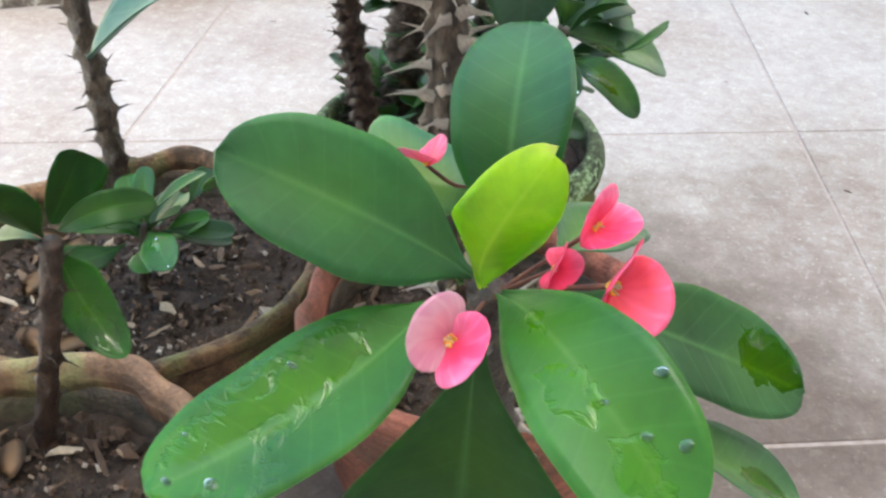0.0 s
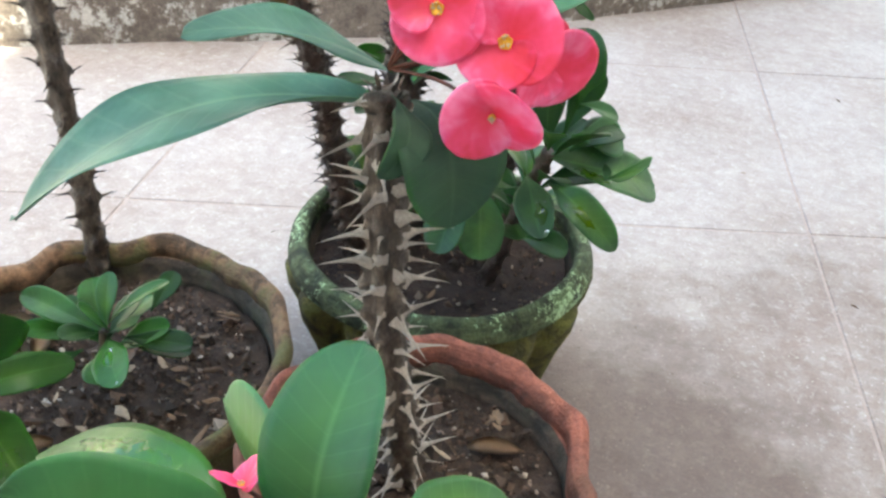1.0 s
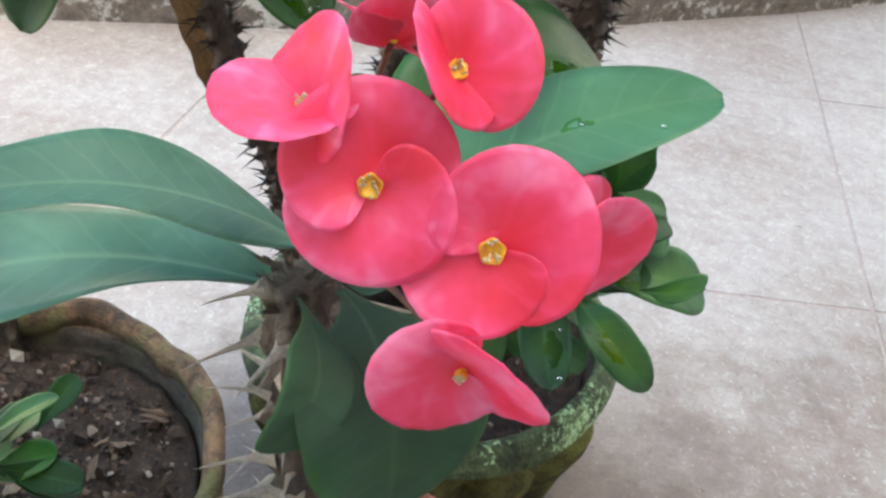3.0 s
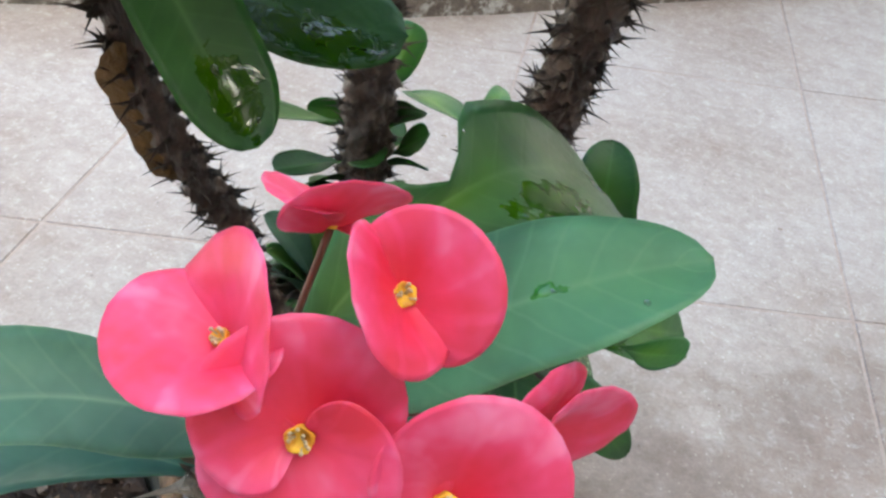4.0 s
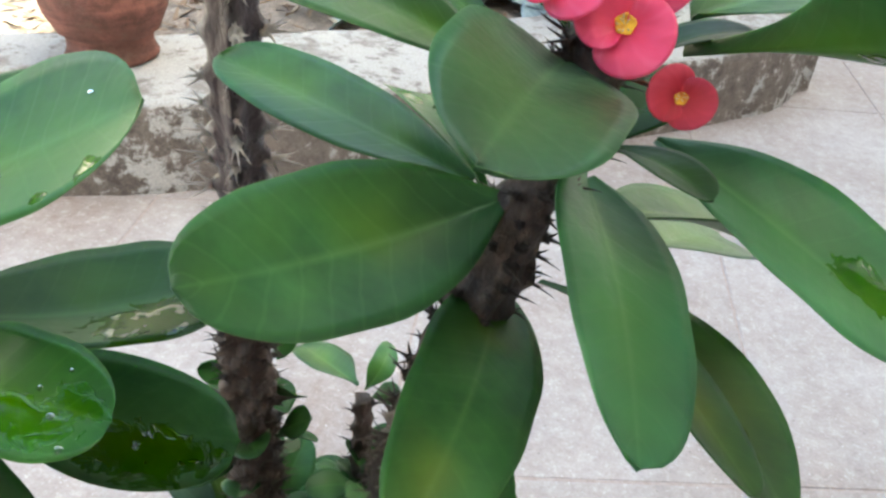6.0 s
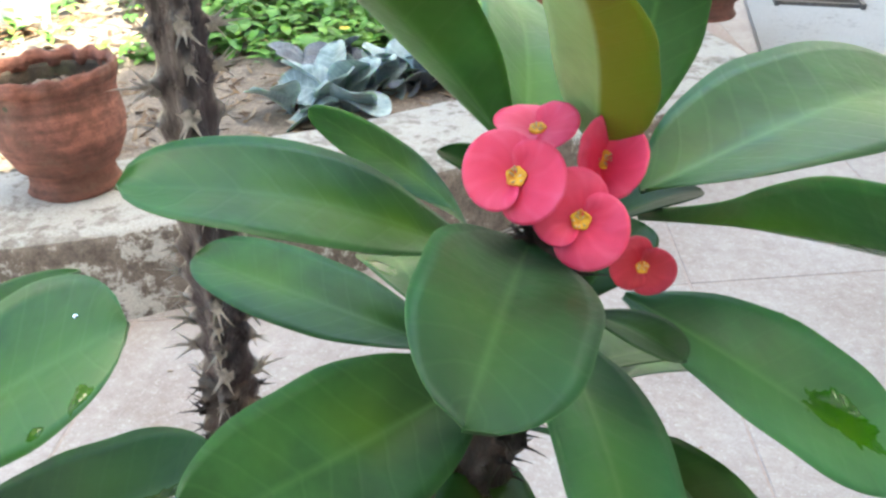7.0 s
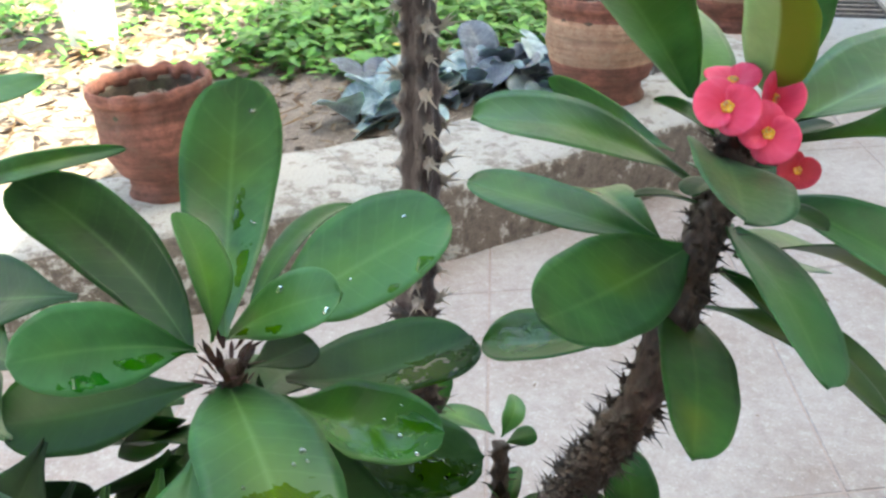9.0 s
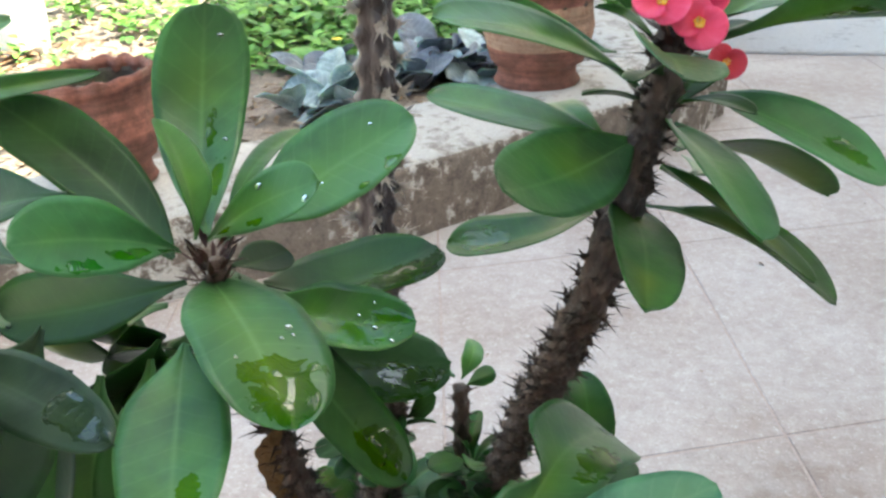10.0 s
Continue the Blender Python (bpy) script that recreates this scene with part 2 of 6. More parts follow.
def petal_material(name, deep, mid, pale):
    m, t, b = mat(name, 0.52)
    uv = t.nodes.new("ShaderNodeUVMap")
    sep = t.nodes.new("ShaderNodeSeparateXYZ")
    t.links.new(uv.outputs[0], sep.inputs[0])
    n = noise_tex(t, 60, 3)
    wob = maths(t, "ADD", sep.outputs[1], maths(t, "MULTIPLY", n.outputs["Fac"], 0.12))
    streak = maths(t, "SINE", maths(t, "MULTIPLY", wob, 60.0))
    lines = maths(t, "MULTIPLY", maths(t, "MAXIMUM", maths(t, "SUBTRACT", streak, 0.5), 0.0), 0.14)
    f = maths(t, "ADD", maths(t, "MULTIPLY", n.outputs["Fac"], 0.8), maths(t, "MULTIPLY", lines, sep.outputs[0]))
    c = ramp(t, f, [(0.26, deep), (0.42, mid), (0.60, pale)]).outputs[0]
    core = ramp(t, sep.outputs[0], [(0.04, (1, 1, 1)), (0.34, (0.42, 0.42, 0.42)), (0.85, (0, 0, 0))]).outputs[0]
    c = mix(t, maths(t, "MULTIPLY", core, 0.9), c, deep)
    t.links.new(c, b.inputs["Base Color"])
    b.inputs["Subsurface Weight"].default_value = 0.25
    b.inputs["Subsurface Radius"].default_value = (0.012, 0.003, 0.003)
    b.inputs["Subsurface Scale"].default_value = 0.35
    bump(t, b, f, 0.25, 0.001)
    # thin enough to let light through
    thin, both = t.nodes.new("ShaderNodeBsdfTranslucent"), t.nodes.new("ShaderNodeMixShader")
    t.links.new(c, thin.inputs["Color"])
    both.inputs[0].default_value = 0.07
    t.links.new(b.outputs[0], both.inputs[1])
    t.links.new(thin.outputs[0], both.inputs[2])
    t.links.new(both.outputs[0], t.nodes["Material Output"].inputs["Surface"])
    return m


PETAL = petal_material("coral_pink_bract", (0.76, 0.022, 0.068), (0.88, 0.058, 0.190), (0.95, 0.215, 0.415))
PETAL_ROSE = petal_material("rose_pink_bract", (0.70, 0.014, 0.065), (0.86, 0.036, 0.135), (0.92, 0.09, 0.22))
PETAL_RED = petal_material("red_bract", (0.40, 0.010, 0.022), (0.54, 0.018, 0.042), (0.60, 0.045, 0.075))
PETAL_FADED = petal_material("faded_mauve_bract", (0.42, 0.10, 0.20), (0.52, 0.19, 0.30), (0.62, 0.34, 0.40))
_m, _t, _b = mat("yellow_flower_gland", 0.45)
_n = noise_tex(_t, 500, 2)
_t.links.new(ramp(_t, _n.outputs["Fac"], [(0.35, (0.62, 0.22, 0.02)), (0.62, (0.85, 0.50, 0.04))]).outputs[0], _b.inputs["Base Color"])
GLAND = _m
_m, _t, _b = mat("pale_stamen", 0.5)
_n = noise_tex(_t, 400, 2)
_t.links.new(ramp(_t, _n.outputs["Fac"], [(0.35, (0.42, 0.33, 0.20)), (0.65, (0.66, 0.56, 0.40))]).outputs[0], _b.inputs["Base Color"])
STAMEN = _m
_m, _t, _b = mat("flower_stalk", 0.5)
_n = noise_tex(_t, 200, 2)
_t.links.new(ramp(_t, _n.outputs["Fac"], [(0.3, (0.075, 0.022, 0.014)), (0.7, (0.17, 0.055, 0.028))]).outputs[0], _b.inputs["Base Color"])
STALK = _m
_m, _t, _b = mat("dark_red_scales", 0.5)
_n = noise_tex(_t, 300, 2)
_t.links.new(ramp(_t, _n.outputs["Fac"], [(0.3, (0.022, 0.006, 0.005)), (0.7, (0.070, 0.018, 0.014))]).outputs[0], _b.inputs["Base Color"])
SCALES = _m

WATER, _t, _b = mat("water_drop", 0.02)
_b.inputs["Transmission Weight"].default_value = 1.0
_b.inputs["IOR"].default_value = 1.33


def clay_material(name, clay, dark, moss, moss_from, dirt, crust=None):
    """Fired clay with throwing lines, damp stains and algae."""
    m, t, b = mat(name, 0.82)
    big, mid_, fine = noise_tex(t, 14, 4), noise_tex(t, 55, 5, 0.65), noise_tex(t, 420, 4)
    c = ramp(t, mid_.outputs["Fac"], [(0.40, dark), (0.58, clay)]).outputs[0]
    # lines and bands left by the wheel
    band = noise_tex(t, 1.0, 4, 0.6)
    turned = t.nodes.new("ShaderNodeMapping")
    turned.inputs["Scale"].default_value = (5.0, 5.0, 95.0)
    t.links.new(band.inputs["Vector"].links[0].from_socket, turned.inputs["Vector"])
    t.links.new(turned.outputs[0], band.inputs["Vector"])
    hb = t.nodes.new("ShaderNodeHueSaturation")
    t.links.new(c, hb.inputs["Color"])
    t.links.new(ramp(t, band.outputs["Fac"], [(0.35, (0.72, 0.72, 0.72)), (0.65, (1.35, 1.35, 1.35))]).outputs[0], hb.inputs["Value"])
    c = hb.outputs[0]
    stain = ramp(t, big.outputs["Fac"], [(0.45, (0, 0, 0)), (0.65, (1, 1, 1))]).outputs[0]
    c = mix(t, maths(t, "MULTIPLY", stain, 0.6), c, dirt)
    gm = ramp(t, maths(t, "ADD", maths(t, "MULTIPLY", big.outputs["Fac"], 0.6), maths(t, "MULTIPLY", mid_.outputs["Fac"], 0.4)), [(moss_from, (0, 0, 0)), (moss_from + 0.1, (1, 1, 1))]).outputs[0]
    c = mix(t, maths(t, "MULTIPLY", gm, 0.85), c, moss)
    c = mix(t, 0.3, c, ramp(t, fine.outputs["Fac"], [(0.3, (0.02, 0.02, 0.015)), (0.7, (0.5, 0.42, 0.34))]).outputs[0], "OVERLAY")
    if crust:
        lich = noise_tex(t, 230, 6, 0.8)
        f = maths(t, "ADD", maths(t, "MULTIPLY", lich.outputs["Fac"], 0.6), maths(t, "MULTIPLY", big.outputs["Fac"], 0.4))
        c = mix(t, ramp(t, f, [(0.535, (0, 0, 0)), (0.575, (1, 1, 1))]).outputs[0], c, crust)
    t.links.new(c, b.inputs["Base Color"])
    bump(t, b, maths(t, "ADD", fine.outputs["Fac"], maths(t, "ADD", maths(t, "MULTIPLY", mid_.outputs["Fac"], 2.0), maths(t, "MULTIPLY", band.outputs["Fac"], 1.5))), 0.7, 0.003)
    return m


CLAY_GREEN = clay_material("mossy_clay", (0.150, 0.140, 0.034), (0.060, 0.058, 0.016), (0.175, 0.180, 0.038), 0.50, (0.016, 0.020, 0.009))
CLAY_MOSS = clay_material("moss_speckled_clay", (0.115, 0.155, 0.072), (0.034, 0.044, 0.022), (0.14, 0.22, 0.09), 0.54, (0.024, 0.032, 0.015), (0.40, 0.56, 0.32))
CLAY_BROWN = clay_material("weathered_brown_clay", (0.235, 0.140, 0.082), (0.095, 0.055, 0.034), (0.095, 0.105, 0.042), 0.50, (0.040, 0.030, 0.018))
CLAY_RED = clay_material("red_clay", (0.40, 0.135, 0.095), (0.22, 0.080, 0.058), (0.17, 0.13, 0.08), 0.60, (0.13, 0.075, 0.05))
CLAY_TERRA = clay_material("terracotta", (0.33, 0.128, 0.096), (0.20, 0.082, 0.060), (0.21, 0.12, 0.085), 0.58, (0.12, 0.062, 0.046))
CLAY_PALE = clay_material("weathered_pale_clay", (0.46, 0.30, 0.21), (0.34, 0.19, 0.13), (0.38, 0.28, 0.20), 0.58, (0.30, 0.17, 0.12))
CLAY_RIM = clay_material("algae_mottled_clay", (0.31, 0.175, 0.10), (0.105, 0.066, 0.040), (0.135, 0.140, 0.055), 0.47, (0.055, 0.045, 0.026))
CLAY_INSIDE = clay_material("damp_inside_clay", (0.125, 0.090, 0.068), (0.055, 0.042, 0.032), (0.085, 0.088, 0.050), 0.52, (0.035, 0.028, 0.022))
CLAY_LIP = clay_material("clay_with_algae_lip", (0.38, 0.205, 0.125), (0.22, 0.125, 0.078), (0.33, 0.33, 0.15), 0.50, (0.17, 0.14, 0.075))


def soil_material(name, a, b_, c_):
    m, t, b = mat(name, 0.9)
    n1, n2 = noise_tex(t, 90, 6, 0.7), noise_tex(t, 700, 3)
    c = ramp(t, n1.outputs["Fac"], [(0.32, a), (0.55, b_), (0.72, c_)]).outputs[0]
    c = mix(t, 0.35, c, ramp(t, n2.outputs["Fac"], [(0.3, a), (0.7, c_)]).outputs[0])
    t.links.new(c, b.inputs["Base Color"])
    bump(t, b, n1.outputs["Fac"], 0.9, 0.006)
    return m


SOIL = soil_material("damp_soil", (0.016, 0.009, 0.006), (0.046, 0.026, 0.018), (0.125, 0.080, 0.056))
SOIL_WET = soil_material("wet_soil", (0.010, 0.005, 0.004), (0.030, 0.015, 0.011), (0.085, 0.050, 0.036))
SOIL_BED = soil_material("garden_soil", (0.075, 0.052, 0.040), (0.22, 0.165, 0.13), (0.46, 0.39, 0.33))


def island_material(name, stops, rough=0.8):
    m, t, b = mat(name, rough)
    g = t.nodes.new("ShaderNodeNewGeometry")
    n = noise_tex(t, 350, 3)
    c = ramp(t, g.outputs["Random Per Island"], stops).outputs[0]
    c = mix(t, 0.3, c, ramp(t, n.outputs["Fac"], [(0.3, (0.02, 0.015, 0.01)), (0.7, (0.6, 0.5, 0.4))]).outputs[0], "OVERLAY")
    t.links.new(c, b.inputs["Base Color"])
    return m


GRIT = island_material("soil_grit", [(0.0, (0.03, 0.02, 0.015)), (0.5, (0.09, 0.055, 0.04)), (0.9, (0.17, 0.105, 0.075)), (0.985, (0.50, 0.45, 0.40))])
LITTER = island_material("dry_leaf_litter", [(0.0, (0.05, 0.028, 0.018)), (0.4, (0.15, 0.09, 0.055)), (0.8, (0.30, 0.21, 0.14)), (1.0, (0.52, 0.44, 0.35))])


def slab_material():
    """Pale, worn cement slab: pinkish grey, chips of pale stone, dark specks, wide stains."""
    m, t, b = mat("cement_slab", 0.62, spec=0.35)
    geo = t.nodes.new("ShaderNodeNewGeometry")
    here = geo.outputs["Position"]

    def grain(scale, detail, rough, distort=0.0):
        n = noise_tex(t, scale, detail, rough, distort=distort)
        t.links.new(here, n.inputs["Vector"])
        return n

    mid_ = grain(42, 5, 0.7)
    vor = t.nodes.new("ShaderNodeTexVoronoi")
    vor.inputs["Scale"].default_value = 170
    t.links.new(here, vor.inputs["Vector"])
    vor2 = t.nodes.new("ShaderNodeTexVoronoi")
    vor2.inputs["Scale"].default_value = 75
    t.links.new(here, vor2.inputs["Vector"])
    c = ramp(t, mid_.outputs["Fac"], [(0.33, (0.262, 0.206, 0.184)), (0.50, (0.342, 0.292, 0.274)), (0.66, (0.412, 0.370, 0.356))]).outputs[0]
    wide = grain(3.2, 4, 0.55)
    c = mix(t, 0.5, c, ramp(t, wide.outputs["Fac"], [(0.36, (0.252, 0.186, 0.164)), (0.64, (0.440, 0.400, 0.388))]).outputs[0])
    chip = ramp(t, vor.outputs["Distance"], [(0.10, (1, 1, 1)), (0.22, (0, 0, 0))]).outputs[0]
    pick = ramp(t, vor.outputs["Color"], [(0.62, (0, 0, 0)), (0.66, (1, 1, 1))]).outputs[0]
    c = mix(t, maths(t, "MULTIPLY", maths(t, "MULTIPLY", chip, pick), 0.55), c, (0.66, 0.64, 0.62))
    speck = ramp(t, vor2.outputs["Distance"], [(0.05, (1, 1, 1)), (0.13, (0, 0, 0))]).outputs[0]
    pick2 = ramp(t, vor2.outputs["Color"], [(0.72, (0, 0, 0)), (0.76, (1, 1, 1))]).outputs[0]
    c = mix(t, maths(t, "MULTIPLY", maths(t, "MULTIPLY", speck, pick2), 0.7), c, (0.16, 0.12, 0.11))
    fine = grain(260, 4, 0.7)
    blot = grain(95, 4, 0.75, 0.6)
    c = mix(t, maths(t, "MULTIPLY", ramp(t, blot.outputs["Fac"], [(0.54, (0, 0, 0)), (0.66, (1, 1, 1))]).outputs[0], 0.38), c, (0.55, 0.525, 0.515))
    c = mix(t, maths(t, "MULTIPLY", ramp(t, blot.outputs["Fac"], [(0.30, (1, 1, 1)), (0.42, (0, 0, 0))]).outputs[0], 0.4), c, (0.24, 0.18, 0.16))
    c = mix(t, 0.25, c, ramp(t, fine.outputs["Fac"], [(0.3, (0.25, 0.25, 0.25)), (0.7, (0.75, 0.75, 0.75))]).outputs[0], "OVERLAY")
    # shade round the pots, painted into the slab colour; smoother there too
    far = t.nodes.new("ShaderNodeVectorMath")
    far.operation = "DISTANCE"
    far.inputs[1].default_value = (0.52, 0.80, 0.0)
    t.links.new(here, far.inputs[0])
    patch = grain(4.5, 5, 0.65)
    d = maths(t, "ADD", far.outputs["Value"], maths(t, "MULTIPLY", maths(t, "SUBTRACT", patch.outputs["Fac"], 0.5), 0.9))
    pot_shade = ramp(t, d, [(0.08, (1, 1, 1)), (0.44, (0, 0, 0))]).outputs[0]
    c = mix(t, maths(t, "MULTIPLY", pot_shade, 0.9), c, mix(t, 1.0, c, (0.66, 0.58, 0.53), "MULTIPLY"))
    # second, deeper step of painted shade close to the pots
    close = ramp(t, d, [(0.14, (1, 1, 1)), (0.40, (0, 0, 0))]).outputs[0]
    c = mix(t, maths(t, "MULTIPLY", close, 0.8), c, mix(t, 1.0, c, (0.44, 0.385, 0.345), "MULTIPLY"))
    r = mix(t, pot_shade, (0.62,) * 3, (0.46,) * 3)
    t.links.new(r, b.inputs["Roughness"])
    t.links.new(c, b.inputs["Base Color"])
    bump(t, b, maths(t, "ADD", fine.outputs["Fac"], mid_.outputs["Fac"]), 0.35, 0.0015)
    return m


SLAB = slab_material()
_m, _t, _b = mat("joint_mortar", 0.85)
_n = noise_tex(_t, 120, 4)
_t.links.new(ramp(_t, _n.outputs["Fac"], [(0.3, (0.30, 0.225, 0.20)), (0.7, (0.40, 0.33, 0.305))]).outputs[0], _b.inputs["Base Color"])
MORTAR = _m


def kerb_material(name, pale, brown, dark, amount):
    """Old cement render: pale skin that flakes off to brown below."""
    m, t, b = mat(name, 0.88)
    big, mid_, fine = noise_tex(t, 9, 4), noise_tex(t, 38, 6, 0.72), noise_tex(t, 300, 4)
    c = ramp(t, mid_.outputs["Fac"], [(0.35, dark), (0.55, brown)]).outputs[0]
    f = maths(t, "ADD", maths(t, "MULTIPLY", big.outputs["Fac"], 0.4), maths(t, "MULTIPLY", mid_.outputs["Fac"], 0.6))
    skin = ramp(t, f, [(amount, (0, 0, 0)), (amount + 0.05, (1, 1, 1))]).outputs[0]
    c = mix(t, skin, c, pale)
    c = mix(t, 0.3, c, ramp(t, fine.outputs["Fac"], [(0.3, (0.2, 0.2, 0.2)), (0.7, (0.8, 0.8, 0.8))]).outputs[0], "OVERLAY")
    t.links.new(c, b.inputs["Base Color"])
    bump(t, b, maths(t, "ADD", skin, fine.outputs["Fac"]), 0.5, 0.003)
    return m


STEP_TOP = kerb_material("step_cement", (0.58, 0.535, 0.50), (0.52, 0.475, 0.44), (0.40, 0.35, 0.32), 0.40)
KERB_TOP = kerb_material("kerb_top_cement", (0.385, 0.36, 0.335), (0.315, 0.285, 0.26), (0.20, 0.17, 0.15), 0.45)
KERB_FACE = kerb_material("kerb_flaking_render", (0.48, 0.45, 0.42), (0.20, 0.16, 0.135), (0.10, 0.078, 0.064), 0.515)
WALL_PLAIN = kerb_material("wall_plaster", (0.62, 0.58, 0.52), (0.55, 0.50, 0.44), (0.5, 0.46, 0.40), 0.3)
WHITEWASH = kerb_material("whitewashed_bark", (0.80, 0.78, 0.74), (0.55, 0.50, 0.45), (0.3, 0.25, 0.2), 0.34)
_m, _t, _b = mat("dark_grate_iron", 0.6, 0.6)
_n = noise_tex(_t, 120, 4)
_t.links.new(ramp(_t, _n.outputs["Fac"], [(0.3, (0.09, 0.08, 0.08)), (0.7, (0.18, 0.165, 0.16))]).outputs[0], _b.inputs["Base Color"])
IRON = _m


def foliage_material(name, stops, rough=0.5):
    m, t, b = mat(name, rough)
    g = t.nodes.new("ShaderNodeNewGeometry")
    n = noise_tex(t, 90, 3)
    c = ramp(t, g.outputs["Random Per Island"], stops).outputs[0]
    c = mix(t, 0.25, c, ramp(t, n.outputs["Fac"], [(0.3, (0.2, 0.2, 0.2)), (0.7, (0.8, 0.8, 0.8))]).outputs[0], "OVERLAY")
    t.links.new(c, b.inputs["Base Color"])
    b.inputs["Subsurface Weight"].default_value = 0.1
    b.inputs["Subsurface Scale"].default_value = 0.01
    return m


COVER = foliage_material("ground_cover_green", [(0.0, (0.055, 0.150, 0.022)), (0.6, (0.115, 0.275, 0.038)), (1.0, (0.185, 0.36, 0.055))])
YELLOW = foliage_material("yellow_blossom", [(0.0, (0.7, 0.5, 0.03)), (1.0, (0.8, 0.62, 0.08))])
DRY = foliage_material("dry_brown_leaf", [(0.0, (0.20, 0.10, 0.05)), (1.0, (0.42, 0.27, 0.15))], 0.8)


# ---- building helpers ----
def thing(name, place, label, category, group="", kind=""):
    ob = new(name)
    ob.location = place
    ob.empty_display_size = 0.02
    return tagged(ob, label, category, group, kind)


def origin(ob):
    """Where the top of ob's family stands; meshes below it are made in world places less this."""
    while ob.parent:
        ob = ob.parent
    return Vector(ob.location)


def part(name, bm, material, parent=None, label="", smooth=True, kind=""):
    me = bpy.data.meshes.new(name)
    if parent:
        bmesh.ops.translate(bm, verts=bm.verts, vec=-origin(parent))
    bm.to_mesh(me)
    bm.free()
    if smooth:
        me.polygons.foreach_set("use_smooth", [True] * len(me.polygons))
    for m in material if isinstance(material, (list, tuple)) else (material,):
        me.materials.append(m)
    ob = new(name, me)
    if parent:
        ob.parent = parent
    return tagged(ob, label, kind=kind)


def frame_of(axis, up=(0, 0, 1)):
    a = Vector(axis).normalized()
    s = a.cross(Vector(up))
    s = s.normalized() if s.length > 0.15 else (Vector((1, 0, 0)) - a * a.x).normalized()
    return a, s, s.cross(a).normalized()


def spline(points, n):
    p = [Vector(q) for q in points]
    p = [p[0] * 2 - p[1]] + p + [p[-1] * 2 - p[-2]]
    out = []
    spans = len(p) - 3
    for k in range(n + 1):
        x = k / n * spans
        i = min(int(x), spans - 1)
        f = x - i
        a, b, c, d = p[i:i + 4]
        out.append(0.5 * (2 * b + (c - a) * f + (2 * a - 5 * b + 4 * c - d) * f * f + (3 * b - a - 3 * c + d) * f ** 3))
    return out


def even(path, n):
    """The same line in n steps of one length."""
    at = [0.0]
    for a, b in zip(path, path[1:]):
        at.append(at[-1] + (b - a).length)
    out, i = [], 0
    for k in range(n + 1):
        s = at[-1] * k / n
        while i < len(at) - 2 and at[i + 1] < s:
            i += 1
        out.append(path[i].lerp(path[i + 1], min(1.0, max(0.0, (s - at[i]) / max(1e-9, at[i + 1] - at[i])))))
    return out


def outline(u, lobe=0.64, k=0.92):
    """Half width of an obovate blade along its length, 1 at the widest; a small k makes its foot broad."""
    if u < lobe:
        x = u / lobe
        return 0.07 + 0.93 * (0.5 - 0.5 * math.cos(math.pi * x ** k))
    x = (u - lobe) / (1 - lobe)
    return max(0.0, 1 - x ** 2.8) ** 0.5


